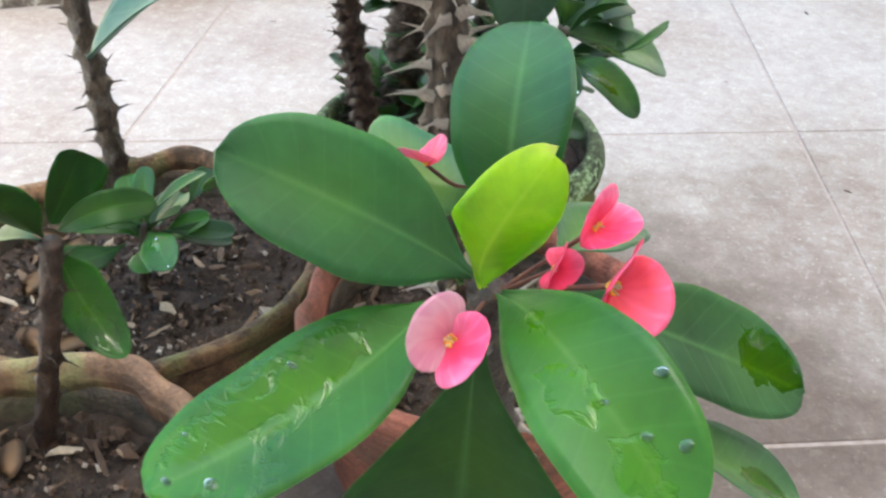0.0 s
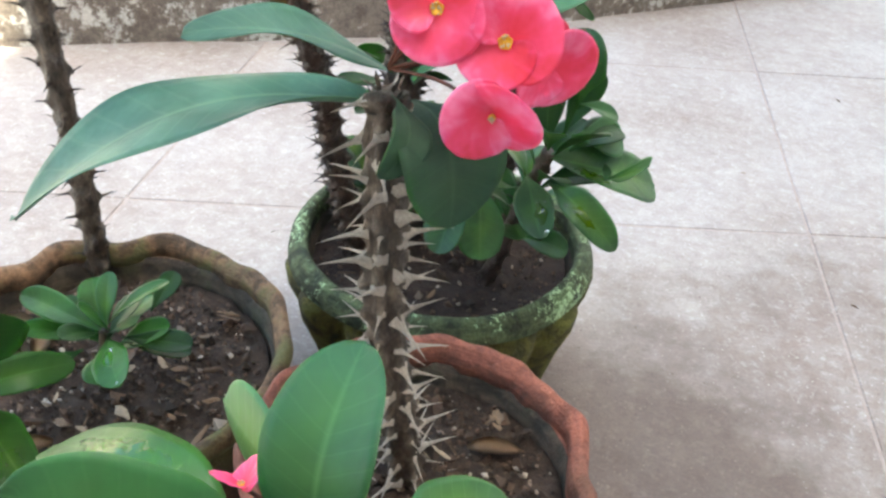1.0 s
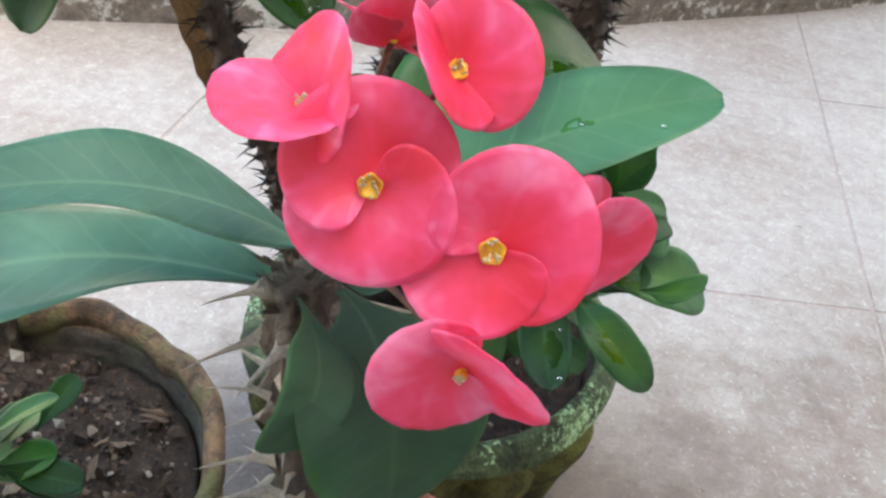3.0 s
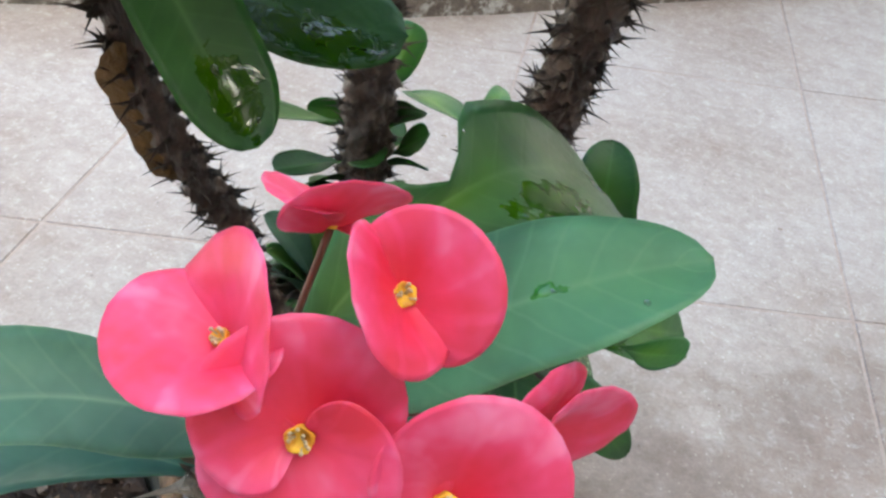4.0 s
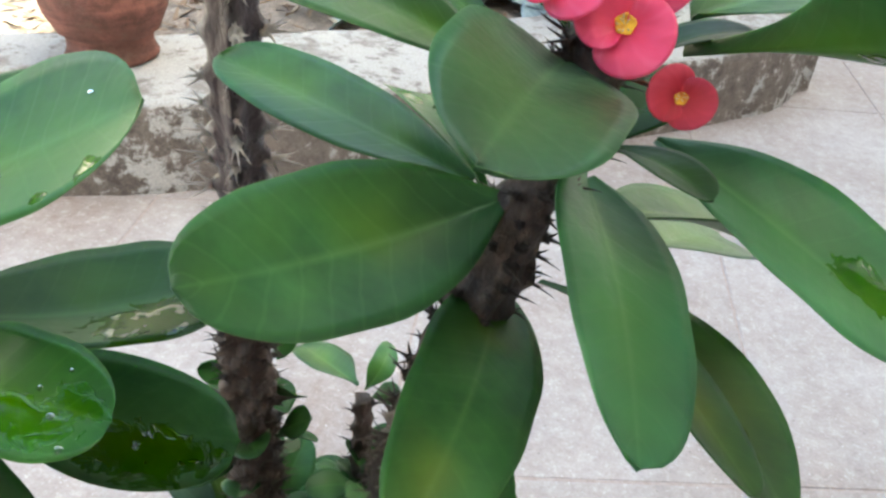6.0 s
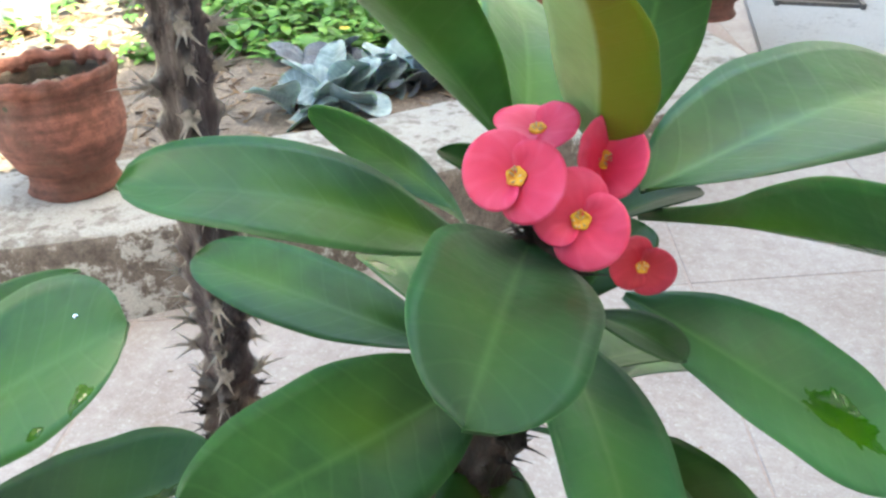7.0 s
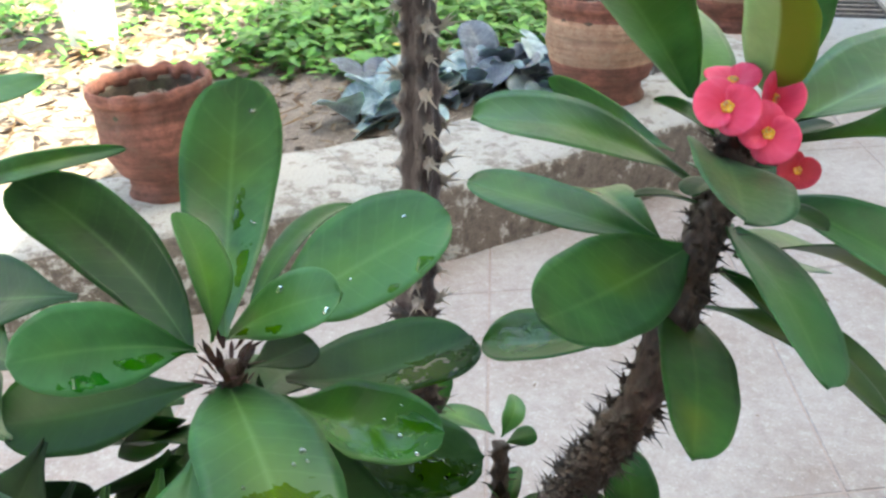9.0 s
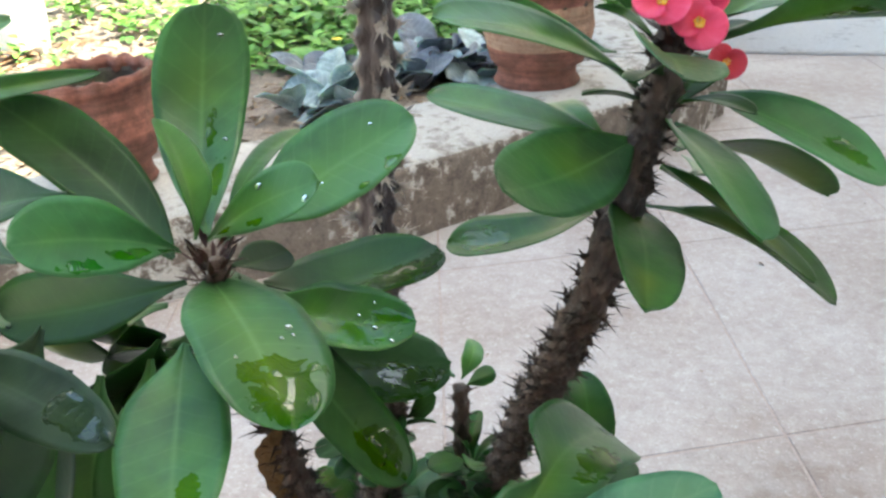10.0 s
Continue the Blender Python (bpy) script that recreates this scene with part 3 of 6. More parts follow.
def leaf(parent, base, tip, width, roll, material=None, bow=0.07, wave=0.0, fold=0.20, lobe=0.64, k=0.92, curl=0.0, sweep=0.0, bite=None, wet=(), seed=0, label="", name="leaf", drops=0):
    """One blade from its foot to its tip; roll turns it about its length, bow arches it, fold dips the midrib; a bite (side, place, span, depth) is eaten out of one edge; wet spots (place, side, length, breadth) hold a film of water."""
    base, tip = Vector(base), Vector(tip)
    length = (tip - base).length
    a, s, n = frame_of(tip - base)
    r = radians(roll)
    s, n = s * math.cos(r) + n * math.sin(r), n * math.cos(r) - s * math.sin(r)
    nu, nv = 22, 10
    rng = random.Random(seed * 7 + 3)
    ph, ph2 = rng.uniform(0, 6), rng.uniform(0, 6)
    bm = bmesh.new()
    uvl = bm.loops.layers.uv.new("UVMap")
    film = bm.loops.layers.uv.new("Film")
    grid, back, data, grid_places = [], [], {}, []
    thick = 0.00045 + length * 0.004
    for i in range(nu + 1):
        u = 1 - (1 - i / nu) ** 1.35 if i < nu else 1.0
        w = width / 2 * outline(u, lobe, k) * (1 + 0.02 * math.sin(7 * u + ph) + 0.012 * math.sin(23 * u + ph2))
        arch = bow * length * 4 * u * (1 - u) + curl * length * u * u
        row, brow = [], []
        for j in range(nv + 1):
            v = -1 + 2 * j / nv
            lift = fold * w * (abs(v) ** 1.3 - 0.30) - 0.0006 * math.exp(-(v * 7) ** 2) * (1 - u)
            lift += wave * length * math.sin(u * 9 + ph + (1.3 if v > 0 else 0)) * v * v
            lift += 0.006 * length * math.sin(5 * u + 3 * v + ph2)
            q = v
            if bite and v * bite[0] > 0:
                q = v * (1 - bite[3] * max(0.0, 1 - (abs(u - bite[1]) / bite[2]) ** 1.5))
            p = base + a * (u * length) + s * (q * w + sweep * length * 4 * u * (1 - u)) + n * (arch + lift)
            edge = thick * (1 - 0.75 * abs(v) ** 3)
            x, y = bm.verts.new(p), bm.verts.new(p - n * edge)
            data[x], data[y] = (u, v), (u, v)
            row.append(x), brow.append(y)
        grid.append(row), back.append(brow)
        grid_places.append([v.co.copy() for v in row])
    def face(q, under):
        f = bm.faces.new(q)
        f.material_index = under
        for l in f.loops:
            u, v = data[l.vert]
            l[uvl].uv = u, v
            l[film].uv = max([0.0] + [1 - ((u - c) / du) ** 2 - ((v - d) / dv) ** 2 for c, d, du, dv in wet]), 0
    for i in range(nu):
        for j in range(nv):
            face((grid[i][j], grid[i][j + 1], grid[i + 1][j + 1], grid[i + 1][j]), 0)
            face((back[i][j], back[i + 1][j], back[i + 1][j + 1], back[i][j + 1]), 1)
        face((grid[i][0], grid[i + 1][0], back[i + 1][0], back[i][0]), 0)
        face((grid[i][nv], back[i][nv], back[i + 1][nv], grid[i + 1][nv]), 0)
    m = material or LEAF
    bm.normal_update()
    ob = part(name, bm, (m, m), parent, label)
    rng = random.Random(seed + 100)
    for _ in range(drops):
        i, j = rng.randrange(7, 20), rng.randrange(1, nv)
        k = part("water_drop", drop(grid_places[i][j] + n * 0.0002, rng.uniform(0.0006, 0.0017), n, rng.random()), WATER, ob)
        k.visible_shadow = False
    return ob


THORN_MESHES = {}


def thorn_mesh(material, prongs):
    """One thorn, or a small bunch of spines from one foot."""
    key = material.name, prongs
    if key not in THORN_MESHES:
        bm = bmesh.new()
        rng = random.Random(prongs * 5)
        for g in range(prongs):
            lean = Euler((rng.uniform(-0.7, 0.7) if g else 0, rng.uniform(-0.8, 0.8) if g else 0, g * 2.1)).to_matrix()
            tall = 1.0 if g == 0 else rng.uniform(0.55, 0.85)
            rings = []
            for z, r in ((-0.14, 0.24), (0.04, 0.125), (0.16, 0.076), (0.45, 0.040), (0.8, 0.015)):
                rings.append([bm.verts.new(lean @ Vector((r * math.cos(q * math.tau / 5), 0.10 * z * z + r * math.sin(q * math.tau / 5), z * tall))) for q in range(5)])
            top = bm.verts.new(lean @ Vector((0, 0.12, tall)))
            for x, y in zip(rings, rings[1:]):
                for q in range(5):
                    bm.faces.new((x[q], x[(q + 1) % 5], y[(q + 1) % 5], y[q]))
            for q in range(5):
                bm.faces.new((rings[-1][q], rings[-1][(q + 1) % 5], top))
        me = bpy.data.meshes.new("thorn")
        bm.to_mesh(me)
        bm.free()
        me.polygons.foreach_set("use_smooth", [True] * len(me.polygons))
        me.materials.append(material)
        THORN_MESHES[key] = me
    return THORN_MESHES[key]


def stem(parent, points, radius, top_radius, bark, thorn_mat, thorns, thorn_len, seed=1, rough=0.16, name="stem", ribs=0, knob=0.45, label="", prongs=2):
    """A knobbly stem along a line of places; every thorn sits on a swelling, in a spiral or along ribs."""
    rng = random.Random(seed)
    long = sum((Vector(b) - Vector(a)).length for a, b in zip(points, points[1:]))
    n = max(24, int(long / 0.0030))
    path = even(spline(points, n * 3), n)
    sides = 22
    spots = []
    for k in range(thorns):
        f = (k + rng.random()) / thorns
        if ribs:
            f = (k // ribs + (k % ribs) * 0.37 + rng.uniform(-0.15, 0.15)) / (thorns / ribs)
            f = min(0.995, max(0.005, f % 1.0))
            turn = (k % ribs) * math.tau / ribs + 0.5 * math.sin(f * 2.2) + rng.uniform(-0.12, 0.12)
        else:
            turn = k * 2.39996 + rng.uniform(-0.3, 0.3)
        spots.append((f, turn % math.tau))
    near = collections.defaultdict(list)
    for f, turn in spots:
        for k in range(int((f * long - 0.012) / long * n), int((f * long + 0.012) / long * n) + 1):
            near[k].append((f * long, turn))
    bm = bmesh.new()
    uvl = bm.loops.layers.uv.new("UVMap")
    rings, frames, pale = [], [], {}
    side = None
    for k, p in enumerate(path):
        d = (path[min(k + 1, n)] - path[max(k - 1, 0)]).normalized()
        side = (side or Vector((1, 0.2, 0))) - d * d.dot(side or Vector((1, 0.2, 0)))
        side.normalize()
        other = d.cross(side)
        f = k / n
        r = radius + (top_radius - radius) * f
        row = []
        for q in range(sides):
            ang = q * math.tau / sides
            bumpy = 0.86 + rough * noise.noise(Vector((math.cos(ang) * 1.9, math.sin(ang) * 1.9, k * 0.30 + seed * 9))) + rough * 0.6 * noise.noise(Vector((math.cos(ang) * 5, math.sin(ang) * 5, k * 0.8 + seed)))
            if ribs:
                bumpy += 0.26 * (abs(math.cos(ribs / 2 * (ang - 0.5 * math.sin(f * 2.2)))) - 0.6)
            swell = 0.0
            for at, turn in near[k]:
                da = abs((ang - turn + math.pi) % math.tau - math.pi)
                dz = f * long - at
                swell = max(swell, math.exp(-(da / 0.30) ** 2 - (dz / (0.0030 if dz > 0 else 0.0052)) ** 2))
            v = bm.verts.new(p + (side * math.cos(ang) + other * math.sin(ang)) * r * (bumpy + knob * swell))
            pale[v] = min(1.0, max(0.0, 3.4 * (swell - 0.70)))
            row.append(v)
        rings.append(row)
        frames.append((p, d, side.copy(), other, r))
    for x, y in zip(rings, rings[1:]):
        for q in range(sides):
            fc = bm.faces.new((x[q], x[(q + 1) % sides], y[(q + 1) % sides], y[q]))
            for l in fc.loops:
                l[uvl].uv = (pale[l.vert], 0)
    bm.faces.new(rings[-1]), bm.faces.new(rings[0][::-1])
    st = part(name, bm, bark, parent, label)
    o = origin(parent)
    me = thorn_mesh(thorn_mat, prongs)
    for f, turn in spots:
        p, d, sd, ot, r = frames[min(n, int(f * n))]
        out = sd * math.cos(turn) + ot * math.sin(turn)
        way = (out + d * rng.uniform(-0.35, 0.55) + d.cross(out) * rng.uniform(-0.35, 0.35)).normalized()
        x = way.cross(d).normalized()
        y = way.cross(x)
        size = thorn_len * rng.uniform(0.45, 1.2)
        m = Matrix((x, y, way)).transposed().to_4x4()
        m.translation = p + out * r * (0.86 + knob * 0.8) - o
        t = new("thorn", me)
        t.parent = st
        t.matrix_basis = m @ Matrix.Diagonal((size * rng.uniform(0.65, 1.0), size * 0.85, size, 1))
    return st


def bract(name, parent, centre, normal, toward, size, material, cup=0.12, span=150, lobe=0.13, seed=0):
    """One broad, kidney-shaped bract that springs from the flower's centre, its edges swept round like a whorl."""
    n = Vector(normal).normalized()
    x = (Vector(toward) - n * n.dot(Vector(toward))).normalized()
    y = n.cross(x)
    rng = random.Random(seed)
    ph = rng.uniform(0, 6)
    bm = bmesh.new()
    uvl = bm.loops.layers.uv.new("UVMap")
    nr, na = 13, 44
    rows, data = [], {}
    for i in range(nr + 1):
        f = i / nr
        row = []
        for j in range(na + 1):
            k = math.sin(math.pi / 2 * (2 * j / na - 1))
            th = radians(span) * k + 0.55 * (f - 0.55)
            tip = (1 - abs(k) ** 8) ** 0.4
            edge = (1 - lobe + lobe * math.cos(th) + 0.012 * math.sin(3 * th + ph)) * tip
            rr = size * 0.5 * (0.05 + 0.95 * f) * edge
            p = Vector(centre) + x * (rr * math.cos(th) + size * 0.05 * f * tip) + y * rr * math.sin(th) * 1.05
            g = f * tip
            h = cup * (g ** 1.5 - 0.04) + 0.020 * g * g * math.sin(2 * th + ph) - 0.14 * max(0.0, g - 0.62) ** 1.5 * (1.3 + math.cos(2 * th + ph))
            h += 0.085 * g * math.sin(k * 1.5) + 0.06 * max(0.0, k) ** 4 * g + 0.006 * g * math.sin(13 * th + ph * 3)
            v, w = bm.verts.new(p + n * size * h), bm.verts.new(p + n * size * (h - 0.004 - 0.010 * (1 - f)))
            data[v] = data[w] = (f, j / na)
            row.append((v, w))
        rows.append(row)
    def face(*q):
        fc = bm.faces.new(q)
        for l in fc.loops:
            l[uvl].uv = data[l.vert]
    for a, b in zip(rows, rows[1:]):
        for j in range(na):
            face(a[j][0], b[j][0], b[j + 1][0], a[j + 1][0])
            face(a[j][1], a[j + 1][1], b[j + 1][1], b[j][1])
    for j in range(na):
        face(rows[-1][j][0], rows[-1][j][1], rows[-1][j + 1][1], rows[-1][j + 1][0])
    bmesh.ops.remove_doubles(bm, verts=bm.verts, dist=1e-6)
    bmesh.ops.recalc_face_normals(bm, faces=bm.faces)
    return part(name, bm, material, parent)


def flower(parent, centre, normal, size, material=None, turn=0.0, foot=None, cup=0.10, vee=0.0, span=150, lobe=0.13, seed=0, label="", other=None, open_=1.0, core=1.0):
    """Two overlapping bracts round a small yellow cup, on a red stalk; vee lifts the bracts towards each other."""
    centre, n = Vector(centre), Vector(normal).normalized()
    x = (Vector((0, 0, 1)) - n * n.z)
    x = x.normalized() if x.length > 0.1 else Vector((1, 0, 0))
    material = material or PETAL
    bm = bmesh.new()
    r = size * 0.066 * core
    y = n.cross(x)
    rings = []
    for z, q in ((-0.02, 0.5), (0.035, 0.95), (0.06, 1.0), (0.066, 0.86), (0.045, 0.62), (0.035, 0.3)):
        rings.append([bm.verts.new(centre + n * size * z + (x * math.cos(k * math.tau / 20) + y * math.sin(k * math.tau / 20)) * r * q * (1 + 0.08 * math.cos(5 * k * math.tau / 20))) for k in range(20)])
    for a, b in zip(rings, rings[1:]):
        for k in range(20):
            bm.faces.new((a[k], a[(k + 1) % 20], b[(k + 1) % 20], b[k]))
    bm.faces.new(rings[-1])
    fl = part("flower", bm, GLAND, parent, label)
    rng = random.Random(seed)
    bm = bmesh.new()
    for k in range(9):
        ang, q = rng.uniform(0, 6.28), rng.uniform(0.1, 0.6)
        out = x * math.cos(ang) + y * math.sin(ang)
        a = centre + n * size * 0.03 + out * r * q
        b = a + n * size * rng.uniform(0.03, 0.06) + out * r * 0.3
        tube(bm, [a, (a + b) / 2, b], size * 0.006, size * 0.005, 5, 3)
        bmesh.ops.create_icosphere(bm, subdivisions=1, radius=size * 0.011, matrix=Matrix.Translation(b))
    part("stamens", bm, STAMEN, fl, "pale stamens", kind="stuff")
    way = x * math.cos(turn) + y * math.sin(turn)
    lift = radians(vee)
    for k, (d, m, q) in enumerate(((way, material, 1.0), (-way, other or material, 0.97 * open_))):
        bract("bract", fl, centre + n * size * 0.02 * k, n * math.cos(lift) - d * math.sin(lift), d * math.cos(lift) + n * math.sin(lift), size * q, m, cup, span, lobe, seed + k)
    if foot is not None:
        bm = bmesh.new()
        tube(bm, [foot, (Vector(foot) + centre) / 2 - n * size * 0.16, centre - n * size * 0.02], 0.0004 + size * 0.008, 0.0003 + size * 0.016)
        part("flower_stalk", bm, STALK, fl)
    return fl


def tube(bm, points, r0, r1, sides=8, n=12):
    path = spline(points, n)
    rings, side = [], Vector((0.9, 0.3, 0.1))
    for k, p in enumerate(path):
        d = (path[min(k + 1, n)] - path[max(k - 1, 0)]).normalized()
        side = (side - d * d.dot(side)).normalized()
        other = d.cross(side)
        r = r0 + (r1 - r0) * k / n
        rings.append([bm.verts.new(p + (side * math.cos(q * math.tau / sides) + other * math.sin(q * math.tau / sides)) * r) for q in range(sides)])
    for a, b in zip(rings, rings[1:]):
        for q in range(sides):
            bm.faces.new((a[q], a[(q + 1) % sides], b[(q + 1) % sides], b[q]))
    bm.faces.new(rings[0][::-1]), bm.faces.new(rings[-1])


def lathe(bm, profile, centre, sides=72, wave=None, rough=0.0, seed=0, ring=False):
    """Turns a profile of (radius, height) round an upright line; wave(angle, index) shifts radius and height."""
    rings = []
    for i, (r, z) in enumerate(profile):
        row = []
        for k in range(sides):
            a = k * math.tau / sides
            dr, dz = wave(a, i) if wave else (0, 0)
            q = rough * noise.noise(Vector((math.cos(a) * 2.2, math.sin(a) * 2.2, z * 20 + seed)))
            row.append(bm.verts.new((centre[0] + (r + dr + q) * math.cos(a), centre[1] + (r + dr + q) * math.sin(a), centre[2] + z + dz)))
        rings.append(row)
    for a, b in zip(rings, rings[1:]):
        for k in range(sides):
            bm.faces.new((a[k], a[(k + 1) % sides], b[(k + 1) % sides], b[k]))
    if ring:
        for k in range(sides):
            bm.faces.new((rings[-1][k], rings[-1][(k + 1) % sides], rings[0][(k + 1) % sides], rings[0][k]))
    else:
        bm.faces.new(rings[0][::-1]), bm.faces.new(rings[-1])


def clay_pot(place, rim, height, foot, material, label, scallops=0, scallop=0.006, lip=0.012, belly=0.0, seed=1, neck=False, group="potted plants on the terrace", flutes=0, flute_depth=0.0035, rim_mat=None, collar=False):
    pot = thing("clay_pot", place, label, "flower pot", group)
    h, r = height, rim
    if neck:
        outer = [(foot * 1.02, 0), (foot * 1.08, 0.006), (foot * 0.98, 0.10 * h), (foot * 0.98, 0.19 * h), (foot * 1.16, 0.235 * h), (r * 0.93, 0.40 * h), (r * 0.985, 0.55 * h), (r * 0.955, 0.72 * h), (r * 0.935, 0.80 * h), (r * 0.960, 0.855 * h)]
    else:
        outer = [(foot * 0.97, 0), (foot, 0.004), (foot + (r - foot) * 0.40 + belly * 0.8, 0.35 * h), (foot + (r - foot) * 0.80 + belly * 0.6, 0.70 * h), (r * 0.985, 0.80 * h), (r * 0.995, 0.86 * h)]
    lips = [(r - 0.002, 0.87 * h), (r + lip * 0.30, 0.93 * h), (r + lip * 0.20, 0.985 * h), (r - lip * 0.15, h), (r - lip * 0.65, 0.985 * h), (r - lip, 0.94 * h)]
    ring = [(r - lip * 0.7, 0.88 * h)] + lips + [(r - lip * 1.05, 0.88 * h)]
    top = [(r * 0.99, 0.885 * h), (r - lip * 0.9, 0.90 * h)]
    inner = [(r - lip * 1.20, 0.86 * h), (r - lip * 1.5, 0.62 * h), (foot - lip, 0.12 * h)]
    if collar:
        # a sloping band stands proud of a lobed body
        outer = [(foot * 0.97, 0), (foot, 0.004), (foot + (r - foot) * 0.38, 0.22 * h), (r * 0.86, 0.46 * h), (r * 0.94, 0.66 * h), (r * 0.955, 0.78 * h), (r * 0.90, 0.865 * h)]
        ring = [(r * 0.93, 0.862 * h), (r + 0.0005, 0.866 * h), (r + 0.0022, 0.882 * h), (r + 0.0005, 0.93 * h), (r - 0.004, 0.98 * h), (r - 0.008, 0.998 * h), (r - 0.0115, h), (r - 0.0140, 0.985 * h), (r - 0.0150, 0.94 * h), (r - 0.0150, 0.85 * h)]
        top = [(r * 0.90, 0.87 * h), (r - 0.0135, 0.88 * h)]
        inner = [(r - 0.0160, 0.84 * h), (r - 0.020, 0.6 * h), (foot - 0.012, 0.12 * h)]
    def ripple(a, i):
        k = math.sin(scallops * a + seed + 0.9 * math.sin(3 * a + seed)) * (0.75 + 0.5 * math.sin(2 * a + seed * 2)) + 0.25 * math.sin(scallops * 2.0 * a + 0.7 * math.sin(5 * a))
        return scallop * k, scallop * 0.7 * k
    def flute(a, i):
        if not 1 < i < len(outer) - 1:
            return 0, 0
        return flute_depth * (abs(math.sin(flutes / 2 * a)) - 0.4) * (1 if flutes else 0), 0
    def skin(a, i):
        dr, dz = flute(a, i)
        if scallops and len(outer) - 2 <= i <= len(outer):
            q = ripple(a, i)
            dr, dz = dr + q[0] * 0.7, dz + q[1] * 0.4
        return dr, dz
    bm = bmesh.new()
    lathe(bm, outer + top + inner, place, 144, skin, 0.0028, seed)
    bm.faces.ensure_lookup_table()
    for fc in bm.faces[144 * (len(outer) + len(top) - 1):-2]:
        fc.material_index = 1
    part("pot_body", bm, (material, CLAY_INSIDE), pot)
    bm = bmesh.new()
    lathe(bm, ring, place, 144, ripple if scallops else None, 0.0022, seed + 4, True)
    part("rim", bm, rim_mat or material, pot)
    return pot


def soil_bed(place, radius, label, seed, litter=0, grit=140, material=None):
    """Lumpy soil with grit and shreds of dry leaves on it."""
    bm = bmesh.new()
    rows = []
    centre = bm.verts.new((*place[:2], place[2] + 0.004))
    for i in range(1, 19):
        r = radius * i / 18
        rows.append([bm.verts.new((place[0] + r * math.cos(k * math.tau / 60), place[1] + r * math.sin(k * math.tau / 60),
                    place[2] + 0.007 * noise.noise(Vector((r * math.cos(k * math.tau / 60) * 45, r * math.sin(k * math.tau / 60) * 45, seed))) + 0.004 * noise.noise(Vector((r * math.cos(k * math.tau / 60) * 130, r * math.sin(k * math.tau / 60) * 130, seed))))) for k in range(60)])
    for k in range(60):
        bm.faces.new((centre, rows[0][k], rows[0][(k + 1) % 60]))
    for a, b in zip(rows, rows[1:]):
        for k in range(60):
            bm.faces.new((a[k], b[k], b[(k + 1) % 60], a[(k + 1) % 60]))
    under = [bm.verts.new((v.co.x, v.co.y, place[2] - 0.02)) for v in rows[-1]]
    for k in range(60):
        bm.faces.new((rows[-1][k], under[k], under[(k + 1) % 60], rows[-1][(k + 1) % 60]))
    rng = random.Random(seed)
    soil = tagged(part("potting_soil", bm, material or SOIL), label, "soil", "", "stuff")
    bm = bmesh.new()
    for _ in range(grit * 3):
        a, r, s = rng.uniform(0, 6.283), radius * 0.95 * rng.random() ** 0.5, rng.uniform(0.0008, 0.0030) * (2.4 if rng.random() < 0.10 else 1)
        m = Matrix.Translation((place[0] + r * math.cos(a), place[1] + r * math.sin(a), place[2] + 0.003)) @ Euler((rng.uniform(0, 3), rng.uniform(0, 3), 0)).to_matrix().to_4x4() @ Matrix.Diagonal((s, s * rng.uniform(0.6, 1), s * rng.uniform(0.4, 0.8), 1))
        crumb(bm, m, rng)
    tagged(part("soil_grit", bm, GRIT, smooth=False), "crumbs of soil and small pale stones on damp soil", "grit", "", "stuff")
    if litter:
        bm = bmesh.new()
        for _ in range(litter):
            a, r, s = rng.uniform(0, 6.283), radius * 0.9 * rng.random() ** 0.5, rng.uniform(0.002, 0.010)
            shred(bm, (place[0] + r * math.cos(a), place[1] + r * math.sin(a), place[2] + 0.007), s, rng)
        tagged(part("leaf_litter", bm, LITTER), "dry brown leaf scraps lying on the soil of a pot", "leaf litter", "", "stuff")
    return soil


def crumb(bm, m, rng):
    """A small angular lump."""
    v = [bm.verts.new(m @ (Vector(p) * rng.uniform(0.7, 1.3))) for p in ((1, 0, 0), (-1, 0, 0), (0, 1, 0), (0, -1, 0), (0, 0, 1), (0, 0, -1))]
    for q in ((0, 2, 4), (2, 1, 4), (1, 3, 4), (3, 0, 4), (2, 0, 5), (1, 2, 5), (3, 1, 5), (0, 3, 5)):
        bm.faces.new([v[k] for k in q])


def shred(bm, place, s, rng):
    m = Matrix.Translation(place) @ Euler((rng.uniform(-0.5, 0.5), rng.uniform(-0.5, 0.5), rng.uniform(0, 6.28))).to_matrix().to_4x4()
    w = s * rng.uniform(0.2, 0.7)
    k = rng.uniform(-0.25, 0.3) * s
    top = [[m @ Vector((s * (i - 1.5) / 1.5 + s * rng.uniform(-0.25, 0.25), w * (j * rng.uniform(0.15, 1.2) * (1 - 0.4 * abs(i - 1.5)) + rng.uniform(-0.2, 0.2)), k * (1 - j * j) * (1 if i % 2 else 0.4) + 0.12 * s * rng.random())) for j in (-1, 0, 1)] for i in range(4)]
    a = [[bm.verts.new(p) for p in row] for row in top]
    b = [[bm.verts.new(p - Vector((0, 0, 0.0006))) for p in row] for row in top]
    for i in range(3):
        for j in range(2):
            bm.faces.new((a[i][j], a[i + 1][j], a[i + 1][j + 1], a[i][j + 1]))
            bm.faces.new((b[i][j], b[i][j + 1], b[i + 1][j + 1], b[i + 1][j]))


